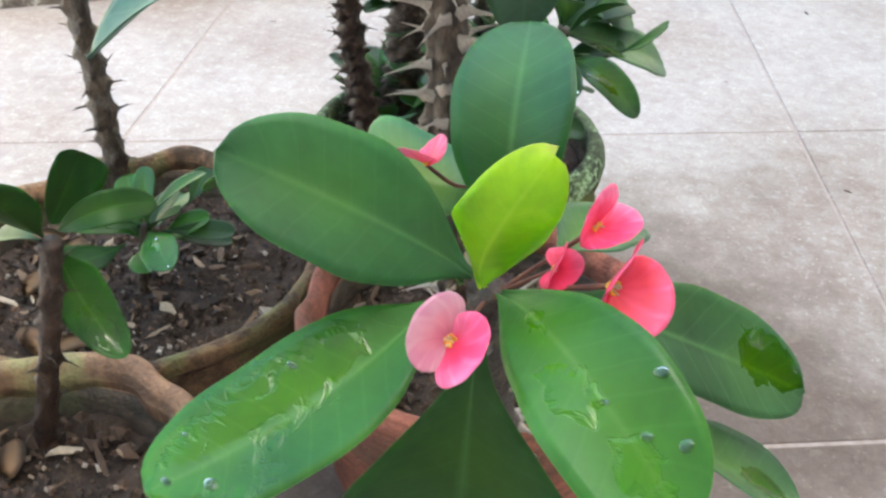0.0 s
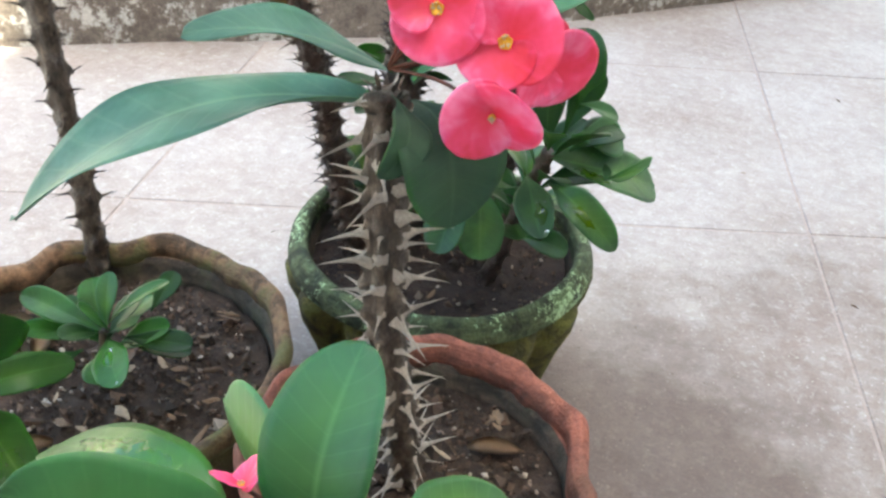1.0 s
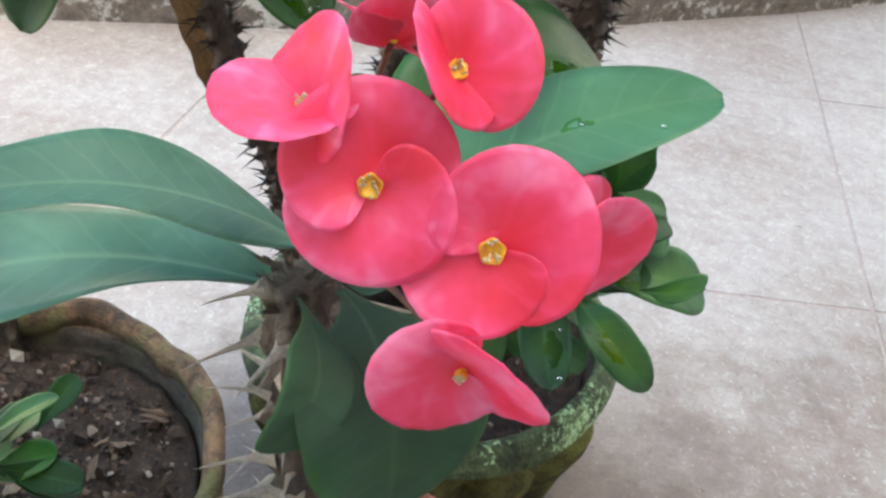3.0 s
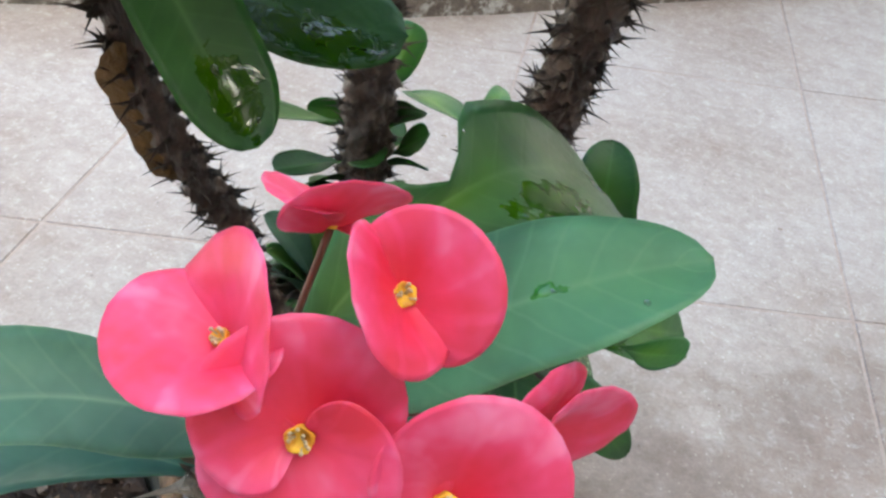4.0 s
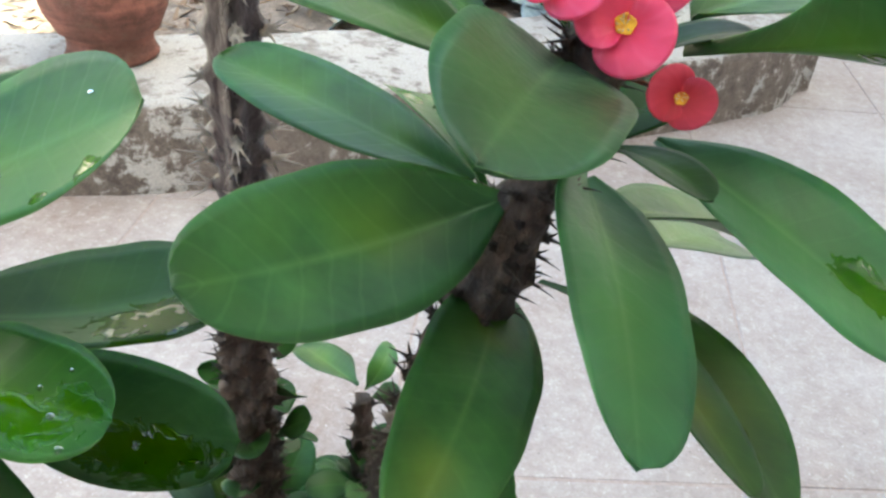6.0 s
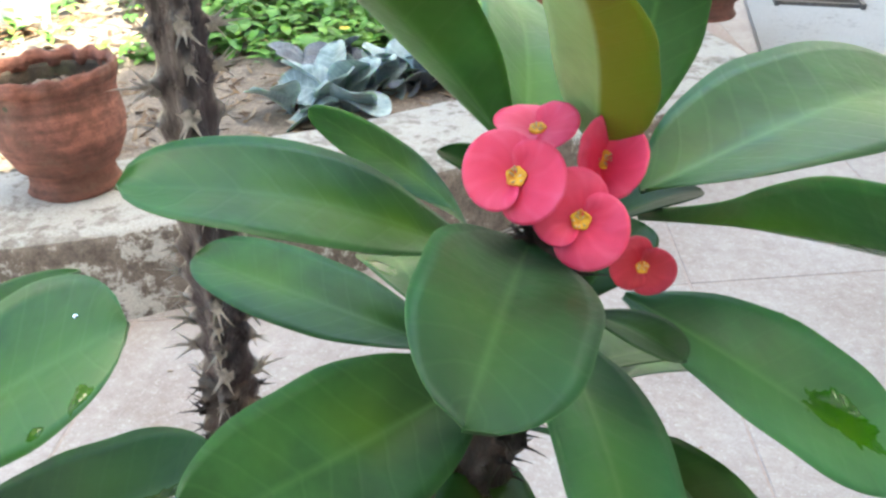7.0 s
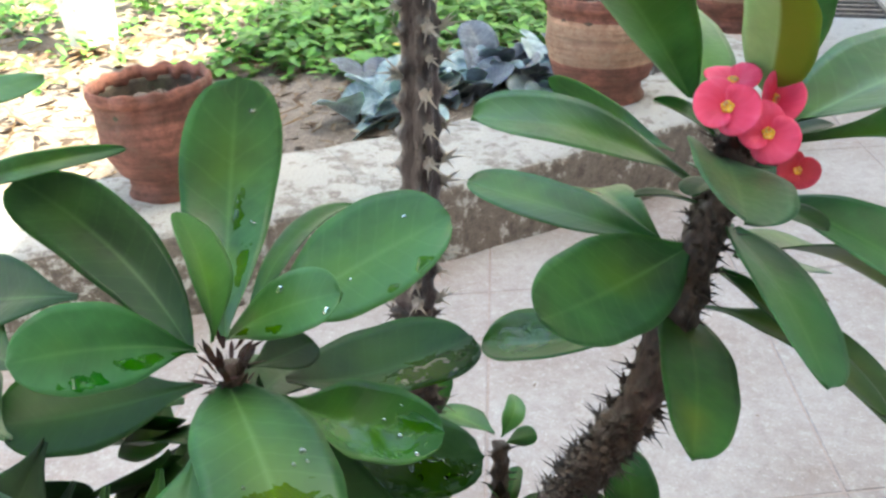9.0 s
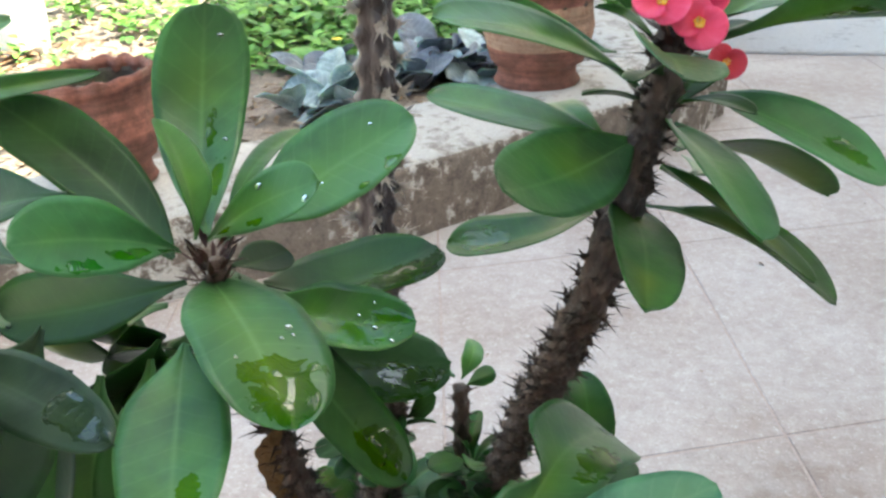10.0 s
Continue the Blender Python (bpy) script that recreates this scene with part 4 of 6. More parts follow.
def simple_leaf(bm, base, way, length, width, up, bend=0.1, nu=5):
    """A small, thin blade with a folded middle."""
    a = Vector(way).normalized()
    s = a.cross(Vector(up))
    s = s.normalized() if s.length > 0.1 else Vector((1, 0, 0))
    n = s.cross(a)
    rows = []
    for i in range(nu + 1):
        u = i / nu
        w = width / 2 * math.sin(math.pi * min(1, 0.06 + 0.94 * u)) ** 0.8
        c = Vector(base) + a * (u * length) - n * (bend * length * u * u)
        rows.append([bm.verts.new(c + s * (w * v) + n * (0.14 * w * abs(v))) for v in (-1, 0, 1)])
    for x, y in zip(rows, rows[1:]):
        for j in range(2):
            bm.faces.new((x[j], x[j + 1], y[j + 1], y[j]))


def drop(place, size, normal, seed=0):
    n = Vector(normal).normalized()
    a, s, t = frame_of(n, (0.3, 0.9, 0.1))
    rng = random.Random(seed)
    bm = bmesh.new()
    rings = []
    k1, k2 = rng.uniform(0.8, 1.5), rng.uniform(0.7, 1.0)
    for i in range(5):
        f = math.pi / 2 * i / 5
        rings.append([bm.verts.new(Vector(place) + (s * math.cos(q * math.tau / 12) * k1 + t * math.sin(q * math.tau / 12) * k2) * size * math.cos(f) + n * size * 0.34 * math.sin(f)) for q in range(12)])
    top = bm.verts.new(Vector(place) + n * size * 0.34)
    for x, y in zip(rings, rings[1:]):
        for q in range(12):
            bm.faces.new((x[q], x[(q + 1) % 12], y[(q + 1) % 12], y[q]))
    for q in range(12):
        bm.faces.new((rings[-1][q], rings[-1][(q + 1) % 12], top))
    bm.faces.new(rings[0][::-1])
    return bm


# ---- the setting ----
E1, E2 = Vector((0.940, 0.342, 0)), Vector((-0.187, 0.982, 0))
CROSS = Vector((0.692, 1.292, 0))


def box_mesh(bm, x0, x1, y0, y1, z0, z1):
    v = [bm.verts.new(p) for p in ((x0, y0, z0), (x1, y0, z0), (x1, y1, z0), (x0, y1, z0), (x0, y0, z1), (x1, y0, z1), (x1, y1, z1), (x0, y1, z1))]
    for q in ((0, 3, 2, 1), (4, 5, 6, 7), (0, 1, 5, 4), (1, 2, 6, 5), (2, 3, 7, 6), (3, 0, 4, 7)):
        bm.faces.new([v[k] for k in q])


bm = bmesh.new()
box_mesh(bm, -60, 60, -60, 60, -0.3, -0.0013)
ground = tagged(part("ground", bm, MORTAR, smooth=False), "bare mortar bed under the cement slabs, reaching far", "ground", "", "structure")

# low garden kerb, bent in the middle
KERB = [Vector((-2.6, -0.06, 0)), Vector((-0.9, 1.045, 0)), Vector((-0.10, 1.565, 0)), Vector((0.10, 1.71, 0)), Vector((0.60, 2.215, 0)), Vector((0.72, 2.42, 0)), Vector((0.70, 2.62, 0)), Vector((0.2, 3.6, 0))]
KERB_H, KERB_W = 0.14, 0.27


def kerb():
    path = spline(KERB, 120)
    bm = bmesh.new()
    rows = []
    for k, p in enumerate(path):
        d = (path[min(k + 1, 120)] - path[max(k - 1, 0)]).normalized()
        inn = Vector((-d.y, d.x, 0))
        j = 0.006 * noise.noise(p * 9) + 0.003 * noise.noise(p * 40)
        h = KERB_H + 0.004 * noise.noise(p * 7)
        prof = [(0 + j, -0.004), (j, h - 0.016), (0.004 + j, h - 0.005), (0.014 + j, h), (0.05, h + 0.002), (KERB_W * 0.5, h + 0.003), (KERB_W - 0.01 + j, h), (KERB_W + j, h - 0.012), (KERB_W + j, 0.02)]
        rows.append([bm.verts.new((p + inn * o).to_tuple()[:2] + (z,)) for o, z in prof])
    for a, b in zip(rows, rows[1:]):
        for q in range(len(a) - 1):
            f = bm.faces.new((a[q], b[q], b[q + 1], a[q + 1]))
            f.material_index = 0 if 0 < q < 7 and q > 1 else 1
    return tagged(part("trim_kerb", bm, (KERB_TOP, KERB_FACE)), "low cement garden kerb with flaking stained face", "kerb", "", "structure")


kerb()

# garden bed behind the kerb
bm = bmesh.new()
grid = {}
for i in range(70):
    for j in range(60):
        x, y = -2.6 + i * 0.075, 0.8 + j * 0.075
        grid[i, j] = bm.verts.new((x, y, 0.085 + 0.03 * noise.noise(Vector((x * 3, y * 3, 1))) + 0.014 * noise.noise(Vector((x * 14, y * 14, 2)))))


def behind_kerb(x, y, gap=0.2):
    if x < -0.10:
        return y - (0.65 * x + 1.63) > gap * 1.2
    if x < 0.60:
        return y - (1.01 * x + 1.61) > gap * 1.42
    return x < 0.62 and y > 2.6


for i in range(69):
    for j in range(59):
        x, y = -2.6 + i * 0.075, 0.8 + j * 0.075
        if all(behind_kerb(x + a, y + b, 0.16) for a in (0, 0.075) for b in (0, 0.075)):
            bm.faces.new((grid[i, j], grid[i + 1, j], grid[i + 1, j + 1], grid[i, j + 1]))
bmesh.ops.delete(bm, geom=[v for v in bm.verts if not v.link_faces], context="VERTS")
tagged(part("garden_bed", bm, SOIL_BED), "bare dry garden soil behind the kerb", "soil", "", "structure")

# step and platform beyond the terrace
bm = bmesh.new()
box_mesh(bm, 0.80, 9, 3.02, 9, -0.004, 0.012)
bmesh.ops.bevel(bm, geom=bm.edges[:], offset=0.003, segments=2, affect="EDGES")
tagged(part("step", bm, STEP_TOP), "pale cement step at the end of the terrace", "step", "", "structure")

# unseen walls added to keep off sun and sky, and a grey garden wall
# added wall, never in view: casts the shade over the terrace
bm = bmesh.new()
box_mesh(bm, 0.0, 0.3, -7.0, 3.5, -0.004, 6.0)
bmesh.ops.transform(bm, matrix=Matrix.Translation((2.62, 0.93, 0)) @ Matrix.Rotation(0.20, 4, "Z"), verts=bm.verts)
tagged(part("wall_east", bm, WALL_PLAIN, smooth=False), "unseen plain wall added to keep the sun off the terrace", "wall", "", "structure")
# added, out of view: cuts the low sky that the leaves reflect
bm = bmesh.new()
box_mesh(bm, -7, 9, 6.2, 6.4, -0.004, 3.4)
tagged(part("wall_north", bm, WALL_PLAIN, smooth=False), "unseen plain wall added to hide the low northern sky", "wall", "", "structure")
bm = bmesh.new()
box_mesh(bm, -4.2, -4.0, 1.2, 7, -0.004, 1.7)
tagged(part("wall_west", bm, WALL_PLAIN, smooth=False), "plain grey garden wall", "wall", "", "structure")

# unseen wall, added to dim the near floor and what faces it
bm = bmesh.new()
box_mesh(bm, -0.80, 2.95, -0.95, -0.65, -0.004, 5.0)
tagged(part("wall_south", bm, WALL_PLAIN, smooth=False), "unseen plain wall added to darken the near side of the pots", "wall", "", "structure")

# ---- pots and soil on the terrace ----
GP, BP, RP, DP = (0.349, 0.903, 0.0), (0.186, 0.660, 0.0), (0.432, 0.633, 0.0), (0.256, 0.447, 0.0)
clay_pot(GP, 0.131, 0.145, 0.086, CLAY_GREEN, "squat round clay pot covered in green moss", 0, lip=0.020, seed=3, flutes=13, flute_depth=0.017, rim_mat=CLAY_MOSS, collar=True)
soil_bed((GP[0], GP[1], 0.118), 0.111, "dark damp soil in the mossy pot", 11, 10, 160, SOIL_WET)
clay_pot(BP, 0.128, 0.153, 0.088, CLAY_BROWN, "weathered brown clay pot with wavy rim", 9, 0.0030, lip=0.0095, belly=0.012, seed=5, rim_mat=CLAY_RIM)
soil_bed((BP[0], BP[1], 0.120), 0.113, "dark soil in the brown clay pot", 12, 70, 620)
clay_pot(RP, 0.100, 0.182, 0.074, CLAY_RED, "red clay pot with frilled rim", 11, 0.0022, lip=0.0085, belly=0.006, seed=7)
soil_bed((RP[0], RP[1], 0.146), 0.088, "gravelly brown soil in the red pot", 13, 20, 420)
clay_pot(DP, 0.088, 0.178, 0.064, CLAY_LIP, "small clay pot with algae inside its thick rim", 7, 0.0016, lip=0.010, belly=0.006, seed=9)
soil_bed((DP[0], DP[1], 0.140), 0.075, "dark soil in the small clay pot", 14, 22, 260)

# ---- plants ----
GROUP = "crown of thorns plants in pots"
def crown(parent, place, size, seed, material=SCALES, label="dark red scales at the growing tip"):
    """Close-set scales and small thorns at a growing tip."""
    rng = random.Random(seed)
    bm = bmesh.new()
    for k in range(34):
        a, f = k * 2.4, rng.random()
        way = Vector((math.cos(a), math.sin(a), rng.uniform(0.2, 1.6)))
        base = Vector(place) + Vector((math.cos(a) * size * 0.45, math.sin(a) * size * 0.45, -f * size * 1.4))
        simple_leaf(bm, base, way, size * rng.uniform(0.5, 1.1), size * rng.uniform(0.16, 0.3), (0, 0, 1), -0.15, 3)
    part("growing_tip", bm, material, parent, label, kind="stuff")


plant_a = thing("crown_of_thorns", (0.425, 0.645, 0.146), "thorny stem with large coral pink flowers, standing in the red pot", "potted plant", GROUP)
stem(plant_a, [(0.424, 0.645, 0.115), (0.418, 0.628, 0.222), (0.415, 0.617, 0.289), (0.415, 0.616, 0.34), (0.415, 0.614, 0.408)], 0.0108, 0.0092, BARK, THORN, 110, 0.022, 21, rough=0.22, ribs=6, knob=0.42, prongs=1)
stem(plant_a, [(0.450, 0.620, 0.115), (0.470, 0.540, 0.19), (0.482, 0.445, 0.29), (0.482, 0.408, 0.375)], 0.007, 0.006, BARK, THORN, 30, 0.016, 22, name="side_stem")
leaf(plant_a, (0.409, 0.614, 0.403), (0.276, 0.535, 0.366), 0.054, 3, LEAF_BLUE, bow=0.07, lobe=0.74, k=0.50, curl=-0.08, sweep=0.12, wave=0.022, seed=38)
leaf(plant_a, (0.416, 0.616, 0.417), (0.362, 0.557, 0.449), 0.027, 9, LEAF_BLUE, bow=0.04, lobe=0.38, k=0.45, curl=-0.07, sweep=0.12, wave=0.022, seed=39)
leaf(plant_a, (0.423, 0.600, 0.415), (0.426, 0.575, 0.390), 0.020, 49, LEAF_DULL, bow=0.35, lobe=0.38, k=1.11, curl=0.13, sweep=-0.10, seed=40)
leaf(plant_a, (0.425, 0.617, 0.406), (0.458, 0.586, 0.374), 0.046, -1, LEAF_DULL, bow=0.31, lobe=0.55, k=0.92, curl=-0.16, sweep=-0.04, seed=41)
leaf(plant_a, (0.419, 0.632, 0.407), (0.497, 0.684, 0.452), 0.040, -9, LEAF_TEAL, bow=0.07, lobe=0.38, k=0.92, curl=0.02, sweep=-0.04, drops=2, wet=[(0.65, 0.05, 0.07, 0.16)], seed=42)
leaf(plant_a, (0.414, 0.638, 0.414), (0.473, 0.762, 0.425), 0.044, -27, LEAF, bow=0.17, lobe=0.75, k=0.45, curl=-0.19, sweep=-0.12, drops=1, bite=(-1, 0.40, 0.13, 0.85), wet=[(0.62, 0.62, 0.17, 0.50), (0.95, -0.15, 0.06, 0.30)], seed=43)
leaf(plant_a, (0.477, 0.414, 0.374), (0.432, 0.384, 0.420), 0.033, 51, LEAF_DRY, bow=0.04, lobe=0.58, k=0.74, curl=-0.13, sweep=0.01, seed=44)
leaf(plant_a, (0.483, 0.418, 0.387), (0.480, 0.446, 0.430), 0.029, 19, LEAF_DRY, bow=0.35, lobe=0.56, k=0.45, curl=-0.03, sweep=0.12, seed=45)
leaf(plant_a, (0.482, 0.406, 0.379), (0.496, 0.393, 0.423), 0.020, 51, LEAF_LIME, bow=-0.16, lobe=0.57, k=1.23, curl=0.04, sweep=0.08, wave=0.05, seed=46)
leaf(plant_a, (0.471, 0.397, 0.377), (0.429, 0.341, 0.382), 0.033, 14, LEAF_WET, bow=-0.13, lobe=0.43, k=0.63, curl=-0.40, sweep=-0.04, drops=4, wet=[(0.80, 0.00, 0.34, 1.10), (0.55, 0.30, 0.32, 0.80), (0.35, 0.40, 0.22, 0.60)], seed=47)
leaf(plant_a, (0.475, 0.411, 0.374), (0.400, 0.430, 0.390), 0.027, -14, LEAF_WET, bow=0.24, lobe=0.49, k=1.16, curl=-0.18, sweep=-0.12, wet=[(0.60, 0.10, 0.30, 0.70)], seed=113)
leaf(plant_a, (0.485, 0.407, 0.376), (0.531, 0.351, 0.378), 0.031, -30, LEAF_WET, bow=0.15, lobe=0.65, k=0.76, curl=-0.09, sweep=-0.04, drops=4, wet=[(0.58, 0.30, 0.16, 0.50), (0.84, 0.10, 0.14, 0.50), (0.28, 0.00, 0.10, 0.30)], seed=48)
leaf(plant_a, (0.502, 0.410, 0.377), (0.565, 0.429, 0.344), 0.029, -31, LEAF, bow=0.00, lobe=0.55, k=0.70, curl=0.01, sweep=-0.02, wet=[(0.85, -0.30, 0.20, 0.80)], seed=49)
leaf(plant_a, (0.482, 0.399, 0.367), (0.482, 0.387, 0.294), 0.064, 10, LEAF_DEEP, bow=0.2, seed=50)
leaf(plant_a, (0.511, 0.396, 0.364), (0.568, 0.406, 0.328), 0.028, 8, LEAF, bow=0.01, lobe=0.75, k=1.14, curl=0.00, sweep=0.04, wet=[(0.80, 0.00, 0.16, 0.60)], seed=51)
leaf(plant_a, (0.495, 0.436, 0.370), (0.516, 0.474, 0.359), 0.023, -12, LEAF, bow=0.01, lobe=0.46, k=0.88, curl=-0.01, sweep=-0.07, seed=52)
leaf(plant_a, (0.476, 0.426, 0.394), (0.436, 0.460, 0.382), 0.024, -102, LEAF, bow=0.01, lobe=0.67, k=0.45, curl=-0.08, sweep=0.08, seed=53)
TOP, LOW, HEAD = (0.416, 0.612, 0.42), (0.482, 0.407, 0.373), (0.476, 0.785, 0.588)
flower(plant_a, (0.440, 0.599, 0.453), (0.30, -0.80, 0.45), 0.0390, PETAL, 0.1, TOP, seed=1)
flower(plant_a, (0.465, 0.605, 0.443), (0.35, -0.80, 0.40), 0.0425, PETAL, -1.0, TOP, seed=2, open_=0.86)
flower(plant_a, (0.466, 0.595, 0.418), (0.22, -0.93, -0.24), 0.0385, PETAL, -1.45, TOP, cup=0.08, vee=20, seed=3, core=0.55)
flower(plant_a, (0.447, 0.620, 0.471), (0.52, -0.42, 0.74), 0.0335, PETAL, -1.6, TOP, span=122, lobe=0.20, vee=38, seed=4)
flower(plant_a, (0.423, 0.603, 0.463), (-0.30, -0.40, 0.85), 0.0370, PETAL, -0.2, TOP, vee=36, seed=5, core=0.7)
flower(plant_a, (0.425, 0.636, 0.466), (-0.25, 0.62, 0.72), 0.0310, PETAL, 0.8, TOP, vee=26, seed=6)
flower(plant_a, (0.474, 0.648, 0.420), (0.80, -0.58, -0.05), 0.0420, PETAL, 1.1, TOP, core=0.35, vee=6, seed=7)
flower(plant_a, (0.481, 0.376, 0.386), (0.10, -0.70, 0.65), 0.0225, PETAL_FADED, 0.9, LOW, vee=42, span=100, lobe=0.30, seed=8, other=PETAL)
flower(plant_a, (0.511, 0.402, 0.388), (0.72, -0.60, 0.42), 0.0275, PETAL, 0.4, LOW, vee=44, span=100, lobe=0.30, seed=9)
flower(plant_a, (0.497, 0.411, 0.383), (0.6, -0.4, 0.6), 0.0145, PETAL_ROSE, 0.4, LOW, vee=58, seed=16)
flower(plant_a, (0.463, 0.418, 0.402), (-0.3, 0.2, 0.9), 0.0150, PETAL, 1.2, (0.474, 0.426, 0.393), vee=38, span=100, lobe=0.30, seed=17)
flower(plant_a, (0.505, 0.418, 0.392), (0.45, -0.45, 0.75), 0.0225, PETAL, 0.2, LOW, vee=55, span=100, lobe=0.30, seed=18)
crown(plant_a, (0.415, 0.613, 0.412), 0.010, 41, BARK, "grey-brown scales and thorns at the growing tip")
crown(plant_a, (0.482, 0.408, 0.374), 0.007, 42)

plant_g = thing("crown_of_thorns", (0.395, 0.880, 0.112), "short bushy shoot with small round leaves in the mossy pot", "potted plant", GROUP)
stem(plant_g, [(0.395, 0.885, 0.105), (0.415, 0.870, 0.18), (0.440, 0.860, 0.265)], 0.008, 0.006, BARK_DARK, THORN_DARK, 24, 0.010, 31)
leaf(plant_g, (0.442, 0.857, 0.263), (0.528, 0.916, 0.247), 0.043, -30, LEAF, bow=0.01, lobe=0.69, k=0.48, curl=-0.31, sweep=0.04, drops=2, wet=[(0.30, 0.60, 0.20, 0.50)], seed=65)
leaf(plant_g, (0.446, 0.844, 0.249), (0.504, 0.818, 0.223), 0.025, -27, LEAF, bow=0.35, lobe=0.50, k=1.00, curl=-0.00, sweep=0.08, drops=2, wet=[(0.60, 0.20, 0.20, 0.40)], seed=66)
leaf(plant_g, (0.432, 0.833, 0.258), (0.464, 0.759, 0.245), 0.026, -10, LEAF_DEEP, bow=0.10, lobe=0.55, k=0.96, curl=0.18, sweep=0.01, drops=2, wet=[(0.70, -0.30, 0.20, 0.50)], seed=67)
leaf(plant_g, (0.452, 0.882, 0.289), (0.445, 0.909, 0.342), 0.034, 13, LEAF_DEEP, bow=0.28, lobe=0.46, k=1.37, curl=0.05, sweep=0.05, seed=68)
leaf(plant_g, (0.456, 0.867, 0.304), (0.481, 0.888, 0.290), 0.015, -30, LEAF, bow=0.02, seed=69)
leaf(plant_g, (0.453, 0.872, 0.275), (0.485, 0.914, 0.259), 0.031, -50, LEAF, bow=0.08, seed=70)
leaf(plant_g, (0.397, 0.840, 0.244), (0.411, 0.807, 0.194), 0.035, -10, LEAF, bow=0.08, seed=71)
leaf(plant_g, (0.387, 0.834, 0.240), (0.386, 0.785, 0.206), 0.031, -10, LEAF, bow=0.08, seed=72)
leaf(plant_g, (0.483, 0.862, 0.252), (0.513, 0.837, 0.285), 0.023, -30, LEAF, bow=-0.04, seed=82)
leaf(plant_g, (0.477, 0.845, 0.235), (0.500, 0.822, 0.227), 0.015, -20, LEAF, bow=0.08, seed=83)
leaf(plant_g, (0.446, 0.874, 0.273), (0.463, 0.898, 0.317), 0.023, -20, LEAF_DEEP, bow=0.08, seed=86)
leaf(plant_g, (0.453, 0.869, 0.264), (0.482, 0.909, 0.270), 0.027, -20, LEAF_DEEP, bow=0.14, seed=87)
leaf(plant_g, (0.440, 0.882, 0.292), (0.448, 0.920, 0.316), 0.019, -10, LEAF_DEEP, bow=0.02, seed=88)

rng = random.Random(91)
for k in range(16):
    a = k * 2.4
    f = k / 16
    foot = Vector((0.415, 0.870, 0.18)).lerp(Vector((0.441, 0.860, 0.270)), f)
    way = Vector((math.cos(a) + 0.25, math.sin(a), rng.uniform(-0.15, 0.35) + 0.9 * f)).normalized()
    leaf(plant_g, foot + way * 0.006, foot + way * rng.uniform(0.046, 0.066), rng.uniform(0.022, 0.029), rng.uniform(-25, 25), LEAF_DEEP if k % 3 else LEAF, bow=0.1, seed=500 + k)

plant_t = thing("crown_of_thorns", (0.262, 0.985, 0.112), "tall grey thorny stem with small leaves at its foot", "potted plant", GROUP)
stem(plant_t, [(0.272, 0.975, 0.105), (0.300, 0.925, 0.25), (0.310, 0.903, 0.34), (0.312, 0.901, 0.434)], 0.0150, 0.0118, BARK_DARK, THORN_DARK, 280, 0.0115, 32, rough=0.26, prongs=3)
stem(plant_t, [(0.312, 0.902, 0.428), (0.316, 0.896, 0.47), (0.325, 0.878, 0.524), (0.328, 0.875, 0.62), (0.330, 0.868, 0.82)], 0.0112, 0.0078, BARK_GREY, THORN, 92, 0.0165, 39, rough=0.06, name="upper_stem", ribs=4, knob=0.42, prongs=5)
leaf(plant_t, (0.307, 0.945, 0.311), (0.311, 0.941, 0.348), 0.024, 51, LEAF, bow=0.08, lobe=0.64, k=0.47, curl=0.35, sweep=0.04, seed=73)
leaf(plant_t, (0.348, 0.973, 0.282), (0.297, 0.998, 0.281), 0.035, -13, LEAF, bow=0.05, lobe=0.50, k=0.81, curl=-0.06, sweep=-0.05, seed=74)
leaf(plant_t, (0.354, 0.970, 0.282), (0.357, 1.000, 0.298), 0.016, -16, LEAF_FRESH, bow=0.35, lobe=0.38, k=0.80, curl=0.10, sweep=0.11, seed=75)
leaf(plant_t, (0.356, 0.976, 0.271), (0.372, 0.950, 0.300), 0.015, 83, LEAF, bow=0.05, lobe=0.58, k=1.06, curl=0.29, sweep=0.02, seed=76)
leaf(plant_t, (0.263, 0.993, 0.254), (0.239, 0.961, 0.265), 0.019, 80, LEAF_DEEP, bow=0.2, seed=77)
leaf(plant_t, (0.288, 0.920, 0.264), (0.266, 0.875, 0.276), 0.023, 10, LEAF_DEEP, bow=0.02, seed=78)
leaf(plant_t, (0.265, 0.953, 0.267), (0.244, 0.893, 0.297), 0.031, 0, LEAF_DEEP, bow=0.02, seed=79)
leaf(plant_t, (0.311, 0.929, 0.289), (0.336, 0.911, 0.322), 0.019, 40, LEAF_DEEP, bow=0.08, seed=80)
leaf(plant_t, (0.321, 0.917, 0.282), (0.345, 0.910, 0.309), 0.019, -50, LEAF_DEEP, bow=0.02, seed=81)
stem(plant_t, [(0.345, 0.975, 0.110), (0.352, 0.972, 0.20), (0.353, 0.971, 0.274)], 0.0078, 0.006, BARK_DARK, THORN_DARK, 70, 0.009, 51, name="sprout")
stem(plant_t, [(0.372, 0.955, 0.110), (0.380, 0.945, 0.18), (0.384, 0.940, 0.235)], 0.0078, 0.006, BARK_DARK, THORN_DARK, 60, 0.009, 52, name="sprout")
rng = random.Random(77)
